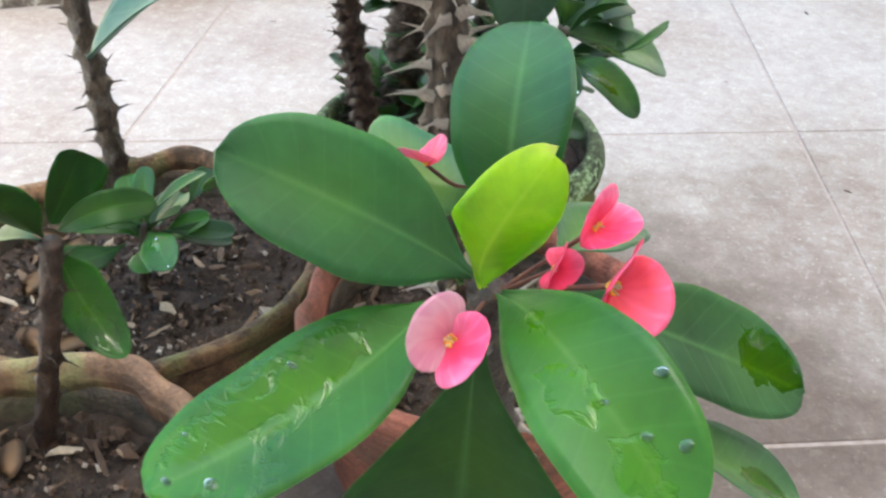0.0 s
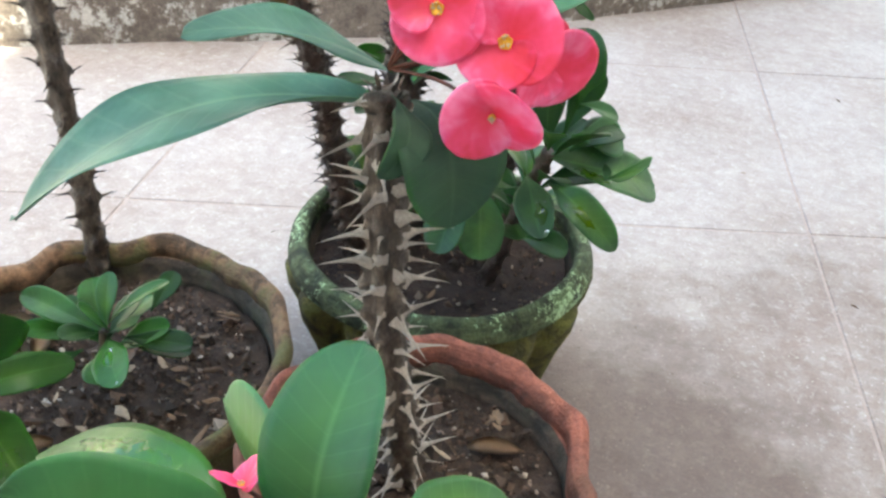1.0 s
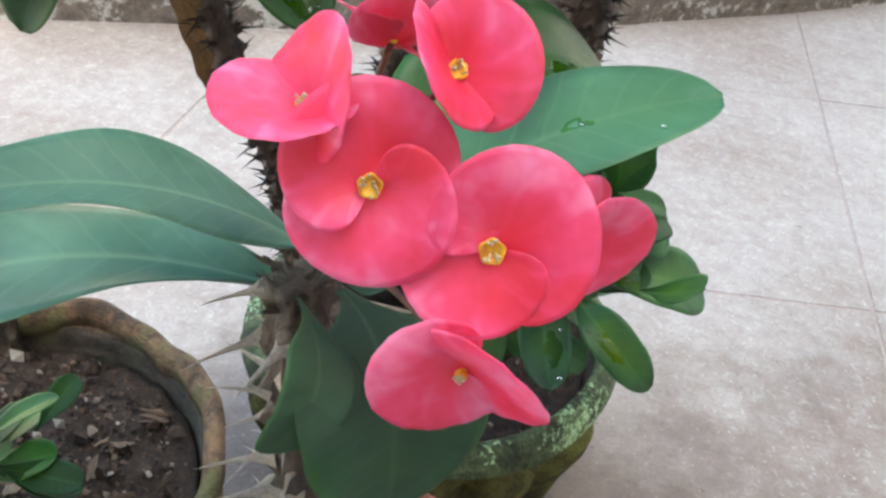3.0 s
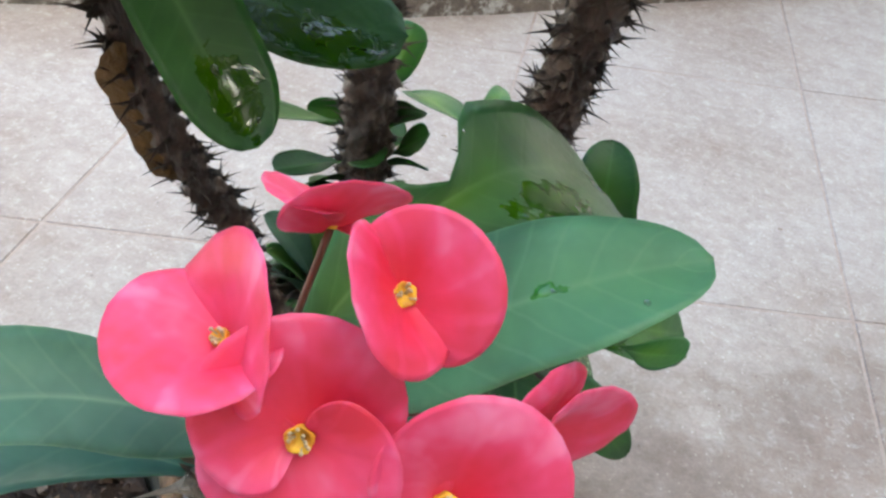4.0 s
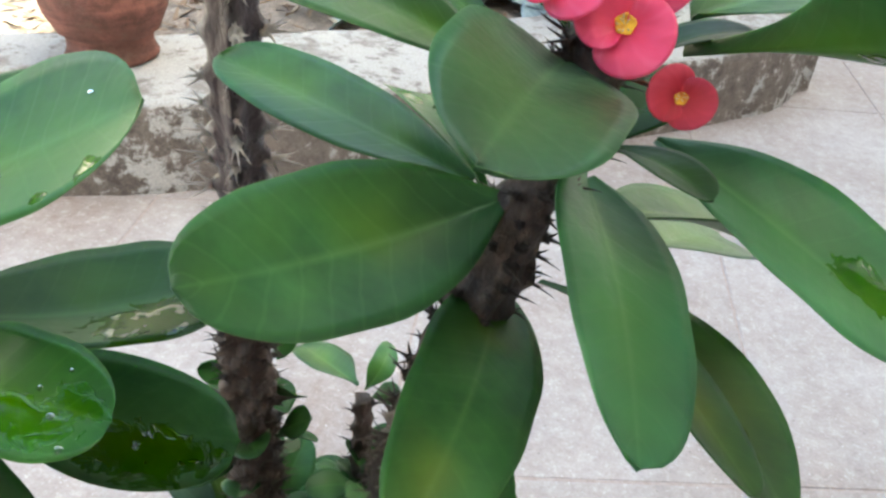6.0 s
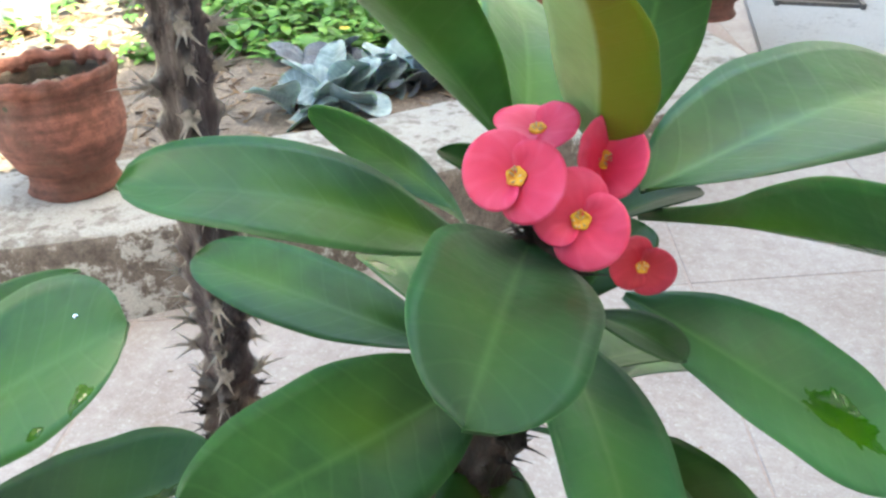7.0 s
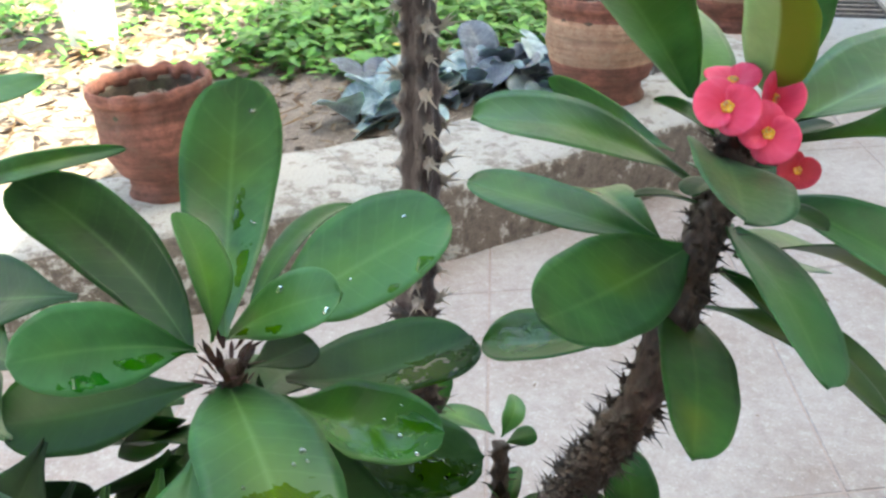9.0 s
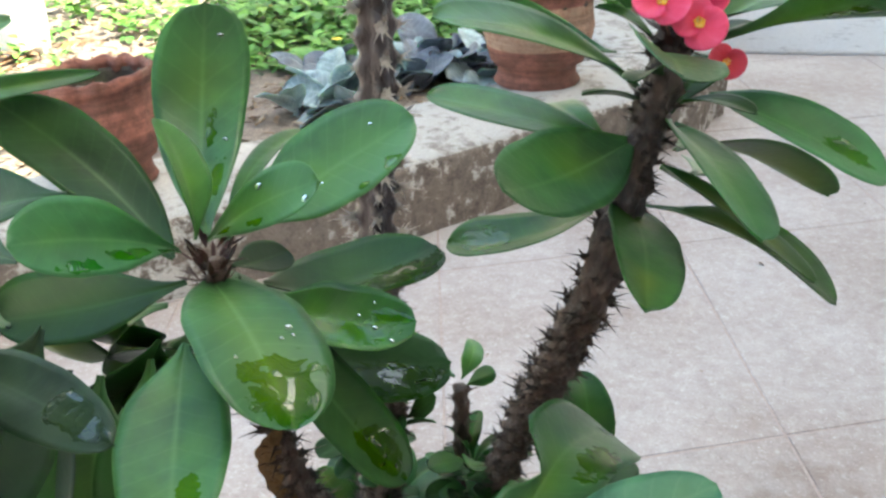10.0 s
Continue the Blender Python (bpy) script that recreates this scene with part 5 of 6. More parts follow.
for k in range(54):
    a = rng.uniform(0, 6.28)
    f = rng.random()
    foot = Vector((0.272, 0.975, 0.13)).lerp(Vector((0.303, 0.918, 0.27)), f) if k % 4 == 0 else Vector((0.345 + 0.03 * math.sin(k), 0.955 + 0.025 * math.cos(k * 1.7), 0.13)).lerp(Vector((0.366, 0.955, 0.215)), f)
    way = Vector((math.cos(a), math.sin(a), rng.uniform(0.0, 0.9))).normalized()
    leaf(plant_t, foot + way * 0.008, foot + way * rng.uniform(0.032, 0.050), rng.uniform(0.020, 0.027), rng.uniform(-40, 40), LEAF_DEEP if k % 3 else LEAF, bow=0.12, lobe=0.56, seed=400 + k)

for k in range(13):
    a = k * 2.4
    foot = Vector((0.278 + 0.022 * math.cos(a), 0.950 + 0.030 * math.sin(a), 0.122))
    way = Vector((0.8 * math.cos(a), 0.8 * math.sin(a), rng.uniform(0.5, 1.3))).normalized()
    leaf(plant_t, foot, foot + way * rng.uniform(0.055, 0.075), rng.uniform(0.030, 0.038), rng.uniform(-30, 30), (LEAF_OLIVE, LEAF_DULL, LEAF)[k % 3], bow=0.12, lobe=0.55, seed=450 + k)

plant_r = thing("crown_of_thorns", (0.365, 1.000, 0.112), "leaning thorny stem with leafy head and small rose pink flowers", "potted plant", GROUP)
stem(plant_r, [(0.365, 1.000, 0.105), (0.388, 0.937, 0.216), (0.408, 0.878, 0.318), (0.423, 0.835, 0.380)], 0.0106, 0.0094, BARK_DARK, THORN_DARK, 240, 0.0112, 33, rough=0.28, prongs=3)
stem(plant_r, [(0.422, 0.839, 0.374), (0.434, 0.800, 0.428), (0.450, 0.762, 0.495), (0.464, 0.776, 0.55), (0.472, 0.783, 0.582), (0.475, 0.785, 0.600)], 0.0094, 0.0066, BARK_DARK, THORN_DARK, 240, 0.0096, 38, rough=0.3, name="upper_stem", prongs=3)
leaf(plant_r, (0.462, 0.791, 0.574), (0.386, 0.746, 0.618), 0.039, 14, LEAF, bow=0.06, lobe=0.57, k=0.98, curl=-0.07, sweep=0.02, seed=20)
leaf(plant_r, (0.449, 0.785, 0.552), (0.370, 0.794, 0.567), 0.030, 9, LEAF, bow=0.03, lobe=0.60, k=0.58, curl=0.00, sweep=-0.03, seed=21)
leaf(plant_r, (0.452, 0.784, 0.590), (0.400, 0.815, 0.606), 0.012, 49, LEAF, bow=-0.30, lobe=0.69, k=0.96, curl=0.01, sweep=0.04, seed=22)
leaf(plant_r, (0.468, 0.785, 0.588), (0.471, 0.693, 0.608), 0.037, 22, LEAF_DRY, bow=0.05, lobe=0.52, k=0.84, curl=-0.02, sweep=0.01, seed=23)
leaf(plant_r, (0.461, 0.773, 0.556), (0.413, 0.700, 0.560), 0.039, 34, LEAF, bow=-0.08, lobe=0.46, k=0.59, curl=0.04, sweep=0.01, seed=24)
leaf(plant_r, (0.461, 0.780, 0.524), (0.465, 0.690, 0.522), 0.031, 23, LEAF_OLIVE, bow=0.05, lobe=0.44, k=0.45, curl=0.02, sweep=-0.02, seed=25)
leaf(plant_r, (0.478, 0.788, 0.559), (0.505, 0.708, 0.545), 0.035, 26, LEAF_DRY, bow=0.04, lobe=0.38, k=0.45, curl=-0.01, sweep=0.00, seed=26)
leaf(plant_r, (0.469, 0.805, 0.512), (0.549, 0.756, 0.499), 0.041, 12, LEAF_OLIVE, bow=0.06, lobe=0.38, k=1.27, curl=-0.07, sweep=-0.12, wet=[(0.76, 0.25, 0.14, 0.60)], seed=27)
leaf(plant_r, (0.492, 0.794, 0.570), (0.564, 0.768, 0.551), 0.039, -9, LEAF_DRY, bow=0.03, lobe=0.57, k=0.58, curl=-0.11, sweep=0.01, wet=[(0.76, -0.20, 0.20, 0.40)], seed=28)
leaf(plant_r, (0.479, 0.784, 0.548), (0.565, 0.856, 0.508), 0.042, 14, LEAF_OLIVE, bow=0.08, lobe=0.49, k=0.68, curl=-0.07, sweep=-0.08, seed=29)
leaf(plant_r, (0.446, 0.763, 0.527), (0.382, 0.765, 0.526), 0.041, 0, LEAF_WET, bow=-0.20, lobe=0.71, k=0.51, curl=-0.28, sweep=0.12, wet=[(0.76, 0.10, 0.24, 0.70)], seed=30)
leaf(plant_r, (0.457, 0.813, 0.602), (0.418, 0.751, 0.673), 0.040, -10, LEAF_FRESH, bow=0.09, lobe=0.75, k=0.45, curl=-0.01, sweep=0.05, seed=31)
leaf(plant_r, (0.462, 0.812, 0.600), (0.442, 0.892, 0.629), 0.037, -33, LEAF_FRESH, bow=0.09, lobe=0.38, k=0.60, curl=-0.03, sweep=-0.00, seed=32)
leaf(plant_r, (0.482, 0.787, 0.612), (0.477, 0.758, 0.661), 0.027, 16, LEAF_OLD, bow=0.08, lobe=0.38, k=0.45, curl=-0.04, sweep=0.00, seed=33)
leaf(plant_r, (0.485, 0.797, 0.606), (0.489, 0.786, 0.660), 0.025, 28, LEAF_FRESH, bow=0.35, lobe=0.45, k=0.58, curl=0.38, sweep=-0.02, seed=34)
leaf(plant_r, (0.493, 0.785, 0.605), (0.574, 0.868, 0.616), 0.052, -10, LEAF, bow=0.05, lobe=0.67, k=0.45, curl=-0.06, sweep=0.02, seed=35)
leaf(plant_r, (0.494, 0.796, 0.593), (0.546, 0.694, 0.627), 0.042, 31, LEAF, bow=0.05, lobe=0.75, k=1.40, curl=0.09, sweep=-0.01, wet=[(0.55, -0.30, 0.14, 0.30)], seed=36)
leaf(plant_r, (0.492, 0.819, 0.523), (0.523, 0.905, 0.486), 0.043, -10, LEAF, bow=0.02, seed=37)
leaf(plant_r, (0.453, 0.789, 0.545), (0.416, 0.845, 0.552), 0.028, -9, LEAF_WET, bow=0.14, lobe=0.75, k=0.81, curl=-0.13, sweep=-0.12, wet=[(0.60, -0.60, 0.16, 0.50)], seed=110)
leaf(plant_r, (0.475, 0.793, 0.537), (0.537, 0.748, 0.510), 0.025, 17, LEAF_OLIVE, bow=0.03, lobe=0.44, k=0.45, curl=-0.04, sweep=0.04, seed=111)
crown(plant_r, (0.475, 0.785, 0.602), 0.013, 44)
rng = random.Random(23)
for k in range(7):
    a = k * 2.4 + 1.0
    foot = Vector((0.474, 0.785, 0.560 + 0.005 * k))
    way = Vector((math.cos(a), math.sin(a), rng.uniform(-0.1, 0.5))).normalized()
    leaf(plant_r, foot + way * 0.006, foot + way * rng.uniform(0.032, 0.045), rng.uniform(0.013, 0.018), rng.uniform(-20, 20), LEAF_DEEP, bow=0.1, seed=700 + k)
flower(plant_r, (0.467, 0.762, 0.615), (-0.05, -0.80, 0.60), 0.0215, PETAL_ROSE, 1.2, HEAD, vee=6, span=126, lobe=0.20, core=1.55, seed=11)
flower(plant_r, (0.481, 0.761, 0.607), (0.05, -0.85, 0.50), 0.0210, PETAL_ROSE, 0.7, HEAD, vee=6, span=126, lobe=0.20, core=1.55, seed=12)
flower(plant_r, (0.495, 0.778, 0.588), (0.2, -0.95, 0.20), 0.0152, PETAL_RED, 1.1, HEAD, vee=6, span=126, lobe=0.20, core=1.55, seed=13)
flower(plant_r, (0.469, 0.779, 0.619), (-0.1, -0.28, 0.95), 0.0190, PETAL_ROSE, 1.4, HEAD, vee=12, span=126, lobe=0.20, core=1.55, seed=14)
flower(plant_r, (0.484, 0.782, 0.612), (0.30, -0.75, 0.5), 0.0215, PETAL_ROSE, 1.0, HEAD, vee=44, span=126, lobe=0.20, core=1.55, seed=15)

plant_p = thing("crown_of_thorns", (0.280, 0.895, 0.112), "curved thorny stem with a dense rosette of wet green leaves", "potted plant", GROUP)
stem(plant_p, [(0.284, 0.880, 0.105), (0.290, 0.816, 0.246), (0.300, 0.784, 0.313), (0.304, 0.752, 0.362), (0.308, 0.725, 0.417), (0.308, 0.712, 0.46), (0.303, 0.702, 0.512), (0.301, 0.702, 0.528)], 0.0114, 0.0036, BARK_DARK, THORN_DARK, 230, 0.0110, 34, rough=0.28, prongs=3)
leaf(plant_p, (0.299, 0.704, 0.538), (0.271, 0.795, 0.601), 0.042, -2, LEAF, bow=-0.19, lobe=0.75, k=0.73, curl=0.07, sweep=-0.05, drops=2, wet=[(0.57, 0.22, 0.12, 0.20), (0.33, 0.50, 0.16, 0.25)], seed=0)
leaf(plant_p, (0.295, 0.702, 0.536), (0.275, 0.721, 0.577), 0.029, -46, LEAF_FRESH, bow=0.10, lobe=0.49, k=0.83, curl=0.05, sweep=0.03, seed=1)
leaf(plant_p, (0.296, 0.720, 0.526), (0.373, 0.757, 0.565), 0.054, -19, LEAF_FRESH, bow=-0.05, lobe=0.54, k=1.02, curl=0.06, sweep=-0.09, drops=2, wet=[(0.82, 0.72, 0.07, 0.20), (0.66, 0.88, 0.07, 0.16)], seed=2)
leaf(plant_p, (0.293, 0.714, 0.529), (0.346, 0.704, 0.562), 0.024, -48, LEAF_FRESH, bow=0.04, lobe=0.69, k=0.72, curl=0.00, sweep=-0.03, drops=2, wet=[(0.20, 0.40, 0.12, 0.35), (0.52, 0.65, 0.12, 0.25)], seed=3)
leaf(plant_p, (0.302, 0.716, 0.534), (0.308, 0.818, 0.551), 0.013, 1, LEAF_DEEP, bow=0.07, lobe=0.75, k=0.45, curl=-0.12, sweep=-0.04, seed=4)
leaf(plant_p, (0.275, 0.718, 0.518), (0.222, 0.720, 0.595), 0.036, 26, LEAF_DEEP, bow=-0.21, lobe=0.74, k=0.46, curl=-0.35, sweep=0.12, seed=5)
leaf(plant_p, (0.286, 0.705, 0.529), (0.263, 0.645, 0.563), 0.032, 49, LEAF_DRY, bow=0.04, lobe=0.61, k=0.92, curl=-0.06, sweep=0.03, wet=[(0.70, -0.75, 0.16, 0.30), (0.40, -0.55, 0.22, 0.30), (0.14, -0.70, 0.12, 0.40)], seed=6)
leaf(plant_p, (0.289, 0.700, 0.518), (0.234, 0.658, 0.523), 0.040, 20, LEAF_DEEP, bow=-0.04, seed=7)
leaf(plant_p, (0.299, 0.701, 0.520), (0.338, 0.647, 0.476), 0.046, 11, LEAF, bow=0.22, lobe=0.49, k=0.53, curl=0.40, sweep=0.02, drops=4, wet=[(0.86, -0.10, 0.32, 1.00)], seed=8)
leaf(plant_p, (0.309, 0.728, 0.503), (0.373, 0.786, 0.493), 0.057, 1, LEAF_DEEP, bow=-0.14, lobe=0.66, k=0.62, curl=0.02, sweep=-0.12, wet=[(0.74, 0.55, 0.36, 0.70)], seed=9)
leaf(plant_p, (0.320, 0.701, 0.516), (0.373, 0.722, 0.487), 0.040, -14, LEAF_WET, bow=-0.20, lobe=0.53, k=1.13, curl=0.10, sweep=-0.12, drops=4, wet=[(0.62, 0.35, 0.40, 0.62), (0.90, -0.20, 0.20, 0.50)], seed=10)
leaf(plant_p, (0.306, 0.711, 0.515), (0.385, 0.776, 0.439), 0.048, -27, LEAF_DEEP, bow=-0.30, lobe=0.70, k=1.40, curl=-0.05, sweep=-0.07, wet=[(0.80, 0.45, 0.28, 0.70)], seed=11)
leaf(plant_p, (0.321, 0.697, 0.507), (0.376, 0.687, 0.437), 0.031, -16, LEAF_DEEP, bow=-0.09, lobe=0.61, k=0.45, curl=0.01, sweep=-0.04, drops=2, wet=[(0.84, -0.10, 0.24, 0.80)], seed=12)
leaf(plant_p, (0.298, 0.674, 0.507), (0.325, 0.595, 0.488), 0.037, 5, LEAF, bow=-0.01, lobe=0.45, k=0.79, curl=0.03, sweep=0.01, wet=[(0.80, -0.30, 0.14, 0.40)], seed=13)
leaf(plant_p, (0.274, 0.707, 0.502), (0.233, 0.754, 0.440), 0.039, 60, LEAF_OLIVE, bow=0.2, wet=[(0.70, 0.20, 0.20, 0.50)], seed=14)
leaf(plant_p, (0.221, 0.687, 0.596), (0.240, 0.763, 0.589), 0.010, -55, LEAF, bow=-0.30, lobe=0.50, k=0.98, curl=-0.14, sweep=-0.12, seed=16)
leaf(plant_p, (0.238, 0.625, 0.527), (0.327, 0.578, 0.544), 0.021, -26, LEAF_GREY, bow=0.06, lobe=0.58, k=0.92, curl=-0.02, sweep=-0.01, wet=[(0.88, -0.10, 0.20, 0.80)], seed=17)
leaf(plant_p, (0.303, 0.711, 0.520), (0.313, 0.749, 0.508), 0.019, -30, LEAF_DEEP, bow=-0.04, seed=18)
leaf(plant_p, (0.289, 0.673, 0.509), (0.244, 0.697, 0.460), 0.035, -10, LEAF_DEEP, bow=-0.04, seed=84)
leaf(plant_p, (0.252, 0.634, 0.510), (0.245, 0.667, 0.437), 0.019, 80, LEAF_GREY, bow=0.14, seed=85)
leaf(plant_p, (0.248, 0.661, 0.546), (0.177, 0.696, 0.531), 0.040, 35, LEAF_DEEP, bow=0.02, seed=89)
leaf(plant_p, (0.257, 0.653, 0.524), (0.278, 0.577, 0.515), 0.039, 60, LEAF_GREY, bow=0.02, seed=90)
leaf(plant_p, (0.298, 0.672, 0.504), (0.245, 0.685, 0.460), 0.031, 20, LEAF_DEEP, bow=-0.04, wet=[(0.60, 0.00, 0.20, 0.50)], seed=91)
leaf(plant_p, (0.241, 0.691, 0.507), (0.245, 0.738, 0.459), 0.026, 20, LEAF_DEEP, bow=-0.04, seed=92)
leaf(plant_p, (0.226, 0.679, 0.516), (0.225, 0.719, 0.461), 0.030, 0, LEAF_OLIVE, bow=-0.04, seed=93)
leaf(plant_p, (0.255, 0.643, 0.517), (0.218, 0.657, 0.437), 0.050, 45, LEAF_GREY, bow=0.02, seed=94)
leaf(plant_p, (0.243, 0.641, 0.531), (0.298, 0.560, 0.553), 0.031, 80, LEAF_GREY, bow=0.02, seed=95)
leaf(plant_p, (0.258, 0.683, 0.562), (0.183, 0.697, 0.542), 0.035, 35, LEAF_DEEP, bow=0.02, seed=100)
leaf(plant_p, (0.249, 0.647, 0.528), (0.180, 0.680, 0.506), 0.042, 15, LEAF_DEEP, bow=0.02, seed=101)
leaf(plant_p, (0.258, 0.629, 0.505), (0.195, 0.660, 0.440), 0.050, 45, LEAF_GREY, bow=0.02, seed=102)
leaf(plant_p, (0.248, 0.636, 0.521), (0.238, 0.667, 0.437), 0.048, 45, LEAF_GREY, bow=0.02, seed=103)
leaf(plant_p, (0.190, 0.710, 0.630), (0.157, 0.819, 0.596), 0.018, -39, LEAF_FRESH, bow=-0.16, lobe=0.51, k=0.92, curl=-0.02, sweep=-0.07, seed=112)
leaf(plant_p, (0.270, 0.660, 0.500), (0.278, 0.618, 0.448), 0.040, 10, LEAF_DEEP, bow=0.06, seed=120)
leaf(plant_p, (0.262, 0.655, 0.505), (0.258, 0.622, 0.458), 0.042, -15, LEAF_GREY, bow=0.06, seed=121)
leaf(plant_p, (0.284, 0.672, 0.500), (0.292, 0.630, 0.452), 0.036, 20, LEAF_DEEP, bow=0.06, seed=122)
crown(plant_p, (0.300, 0.701, 0.533), 0.012, 43)
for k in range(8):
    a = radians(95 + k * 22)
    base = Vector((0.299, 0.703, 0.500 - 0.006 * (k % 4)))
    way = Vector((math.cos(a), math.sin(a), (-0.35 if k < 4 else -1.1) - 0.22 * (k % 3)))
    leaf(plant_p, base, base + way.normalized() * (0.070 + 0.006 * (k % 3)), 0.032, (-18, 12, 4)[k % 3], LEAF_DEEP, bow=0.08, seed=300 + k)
bm = bmesh.new()
path = spline([(0.3010, 0.7395, 0.3660), (0.2990, 0.7360, 0.3790), (0.3010, 0.7250, 0.4040), (0.3060, 0.7130, 0.4245), (0.3140, 0.7095, 0.4400)], 16)
rows = []
for k, q in enumerate(path):
    w = (0.0066 + 0.0008 * math.sin(k * 1.9) + (0.0016 if k == 12 else 0)) * math.sin(math.pi * (0.16 + 0.80 * k / 16)) ** 0.6
    rows.append([bm.verts.new(q + Vector((0.962, 0.273, 0.02)) * (w * v) + Vector((0.15, -0.5, 0.45)) * (0.0016 * (1 - v * v) + 0.0006 * math.sin(k + v))) for v in (-1, -0.3, 0.4, 1)])
for x, y in zip(rows, rows[1:]):
    for j in range(3):
        bm.faces.new((x[j], x[j + 1], y[j + 1], y[j]))
bmesh.ops.solidify(bm, geom=bm.faces[:], thickness=0.0012)
part("peeling_bark", bm, BARK_TAN, plant_p, "tan strip of peeling bark")
bm = bmesh.new()
bmesh.ops.create_icosphere(bm, subdivisions=3, radius=0.0085)
for v in bm.verts:
    v.co *= 1 + 0.30 * noise.noise(v.co * 260) + 0.16 * noise.noise(v.co * 700)
    v.co = Vector((v.co.x * 1.1, v.co.y * 0.8, v.co.z)) + Vector((0.3135, 0.7085, 0.464))
part("bark_knot", bm, BARK, plant_p, "grey knot where old leaves fell")

plant_b = thing("crown_of_thorns", (0.107, 0.752, 0.118), "bare thorny stem with a small leafy shoot in the brown pot", "potted plant", GROUP)
stem(plant_b, [(0.112, 0.751, 0.112), (0.111, 0.751, 0.20), (0.109, 0.751, 0.27), (0.105, 0.751, 0.345), (0.094, 0.751, 0.52)], 0.0095, 0.0085, BARK, THORN_DARK, 80, 0.013, 35)
stem(plant_b, [(0.190, 0.650, 0.118), (0.208, 0.643, 0.183)], 0.004, 0.003, BARK, THORN, 6, 0.006, 36, name="shoot")
leaf(plant_b, (0.208, 0.643, 0.182), (0.165, 0.626, 0.212), 0.023, 10, LEAF, bow=0.02, seed=59)
leaf(plant_b, (0.209, 0.645, 0.183), (0.200, 0.667, 0.212), 0.015, 10, LEAF, bow=0.08, seed=60)
leaf(plant_b, (0.214, 0.649, 0.180), (0.208, 0.695, 0.176), 0.022, 10, LEAF, bow=0.02, seed=61)
leaf(plant_b, (0.211, 0.643, 0.179), (0.251, 0.602, 0.186), 0.023, -20, LEAF_WET, drops=2, bow=0.08, wet=[(0.50, 0.10, 0.25, 0.50)], seed=62)
leaf(plant_b, (0.218, 0.647, 0.178), (0.264, 0.659, 0.178), 0.019, -10, LEAF_DEEP, bow=0.02, seed=63)
leaf(plant_b, (0.201, 0.630, 0.175), (0.191, 0.574, 0.194), 0.027, 20, LEAF_DEEP, bow=-0.04, seed=64)
leaf(plant_b, (0.226, 0.669, 0.186), (0.224, 0.703, 0.195), 0.015, -20, LEAF_DEEP, bow=0.02, seed=96)
leaf(plant_b, (0.219, 0.647, 0.174), (0.261, 0.660, 0.169), 0.019, 0, LEAF_DEEP, bow=0.02, seed=97)
leaf(plant_b, (0.209, 0.647, 0.181), (0.205, 0.630, 0.212), 0.015, 30, LEAF, bow=0.02, seed=98)
rng = random.Random(17)
for k in range(9):
    a = k * 2.4 + 0.5
    foot = Vector((0.206, 0.644, 0.160 + 0.003 * k))
    way = Vector((math.cos(a), math.sin(a), rng.uniform(0.15, 0.9))).normalized()
    leaf(plant_b, foot + way * 0.004, foot + way * rng.uniform(0.036, 0.052), rng.uniform(0.017, 0.023), rng.uniform(-20, 20), LEAF_DEEP if k % 2 else LEAF_WET, bow=0.08, seed=600 + k)

plant_d = thing("crown_of_thorns", (0.210, 0.500, 0.136), "young thorny plant with dark wet leaves in the small pot", "potted plant", GROUP)
stem(plant_d, [(0.210, 0.500, 0.080), (0.235, 0.495, 0.16), (0.268, 0.487, 0.25), (0.283, 0.484, 0.295)], 0.007, 0.005, BARK_DARK, THORN_DARK, 34, 0.009, 37)
leaf(plant_d, (0.280, 0.490, 0.299), (0.279, 0.511, 0.323), 0.038, -89, LEAF_DEEP, bow=0.09, lobe=0.75, k=0.45, curl=0.23, sweep=-0.03, seed=54)
leaf(plant_d, (0.282, 0.490, 0.296), (0.313, 0.517, 0.301), 0.015, -46, LEAF_DEEP, bow=0.35, lobe=0.65, k=0.45, curl=-0.14, sweep=0.00, seed=55)
leaf(plant_d, (0.276, 0.488, 0.293), (0.281, 0.462, 0.335), 0.023, -10, LEAF_DEEP, bow=-0.04, seed=56)
leaf(plant_d, (0.276, 0.493, 0.283), (0.303, 0.489, 0.228), 0.025, -25, LEAF_WET, bow=-0.30, lobe=0.38, k=0.89, curl=-0.14, sweep=0.01, drops=2, wet=[(0.75, 0.10, 0.30, 0.80)], seed=57)
leaf(plant_d, (0.280, 0.481, 0.297), (0.235, 0.490, 0.277), 0.023, 0, LEAF_DEEP, bow=0.08, seed=58)


# dry leaves fallen into the pots
rng = random.Random(61)
for x, y, z in ((0.115, 0.672, 0.128), (0.135, 0.650, 0.128), (0.160, 0.640, 0.128), (0.150, 0.585, 0.129), (0.172, 0.570, 0.129), (0.128, 0.610, 0.129), (0.200, 0.590, 0.129), (0.215, 0.575, 0.129), (0.452, 0.668, 0.155), (0.462, 0.612, 0.155), (0.232, 0.465, 0.148)):
    bm = bmesh.new()
    a = rng.uniform(0, 6.28)
    simple_leaf(bm, (x, y, z), (math.cos(a), math.sin(a), 0.25), rng.uniform(0.030, 0.042), rng.uniform(0.014, 0.020), (0, 0, 1), rng.uniform(0.25, 0.5), 6)
    bmesh.ops.solidify(bm, geom=bm.faces[:], thickness=0.0007)
    tagged(part("dry_leaf", bm, DRY), "curled dry brown leaf lying on the soil of a pot", "leaf", "dry leaves in the pots")

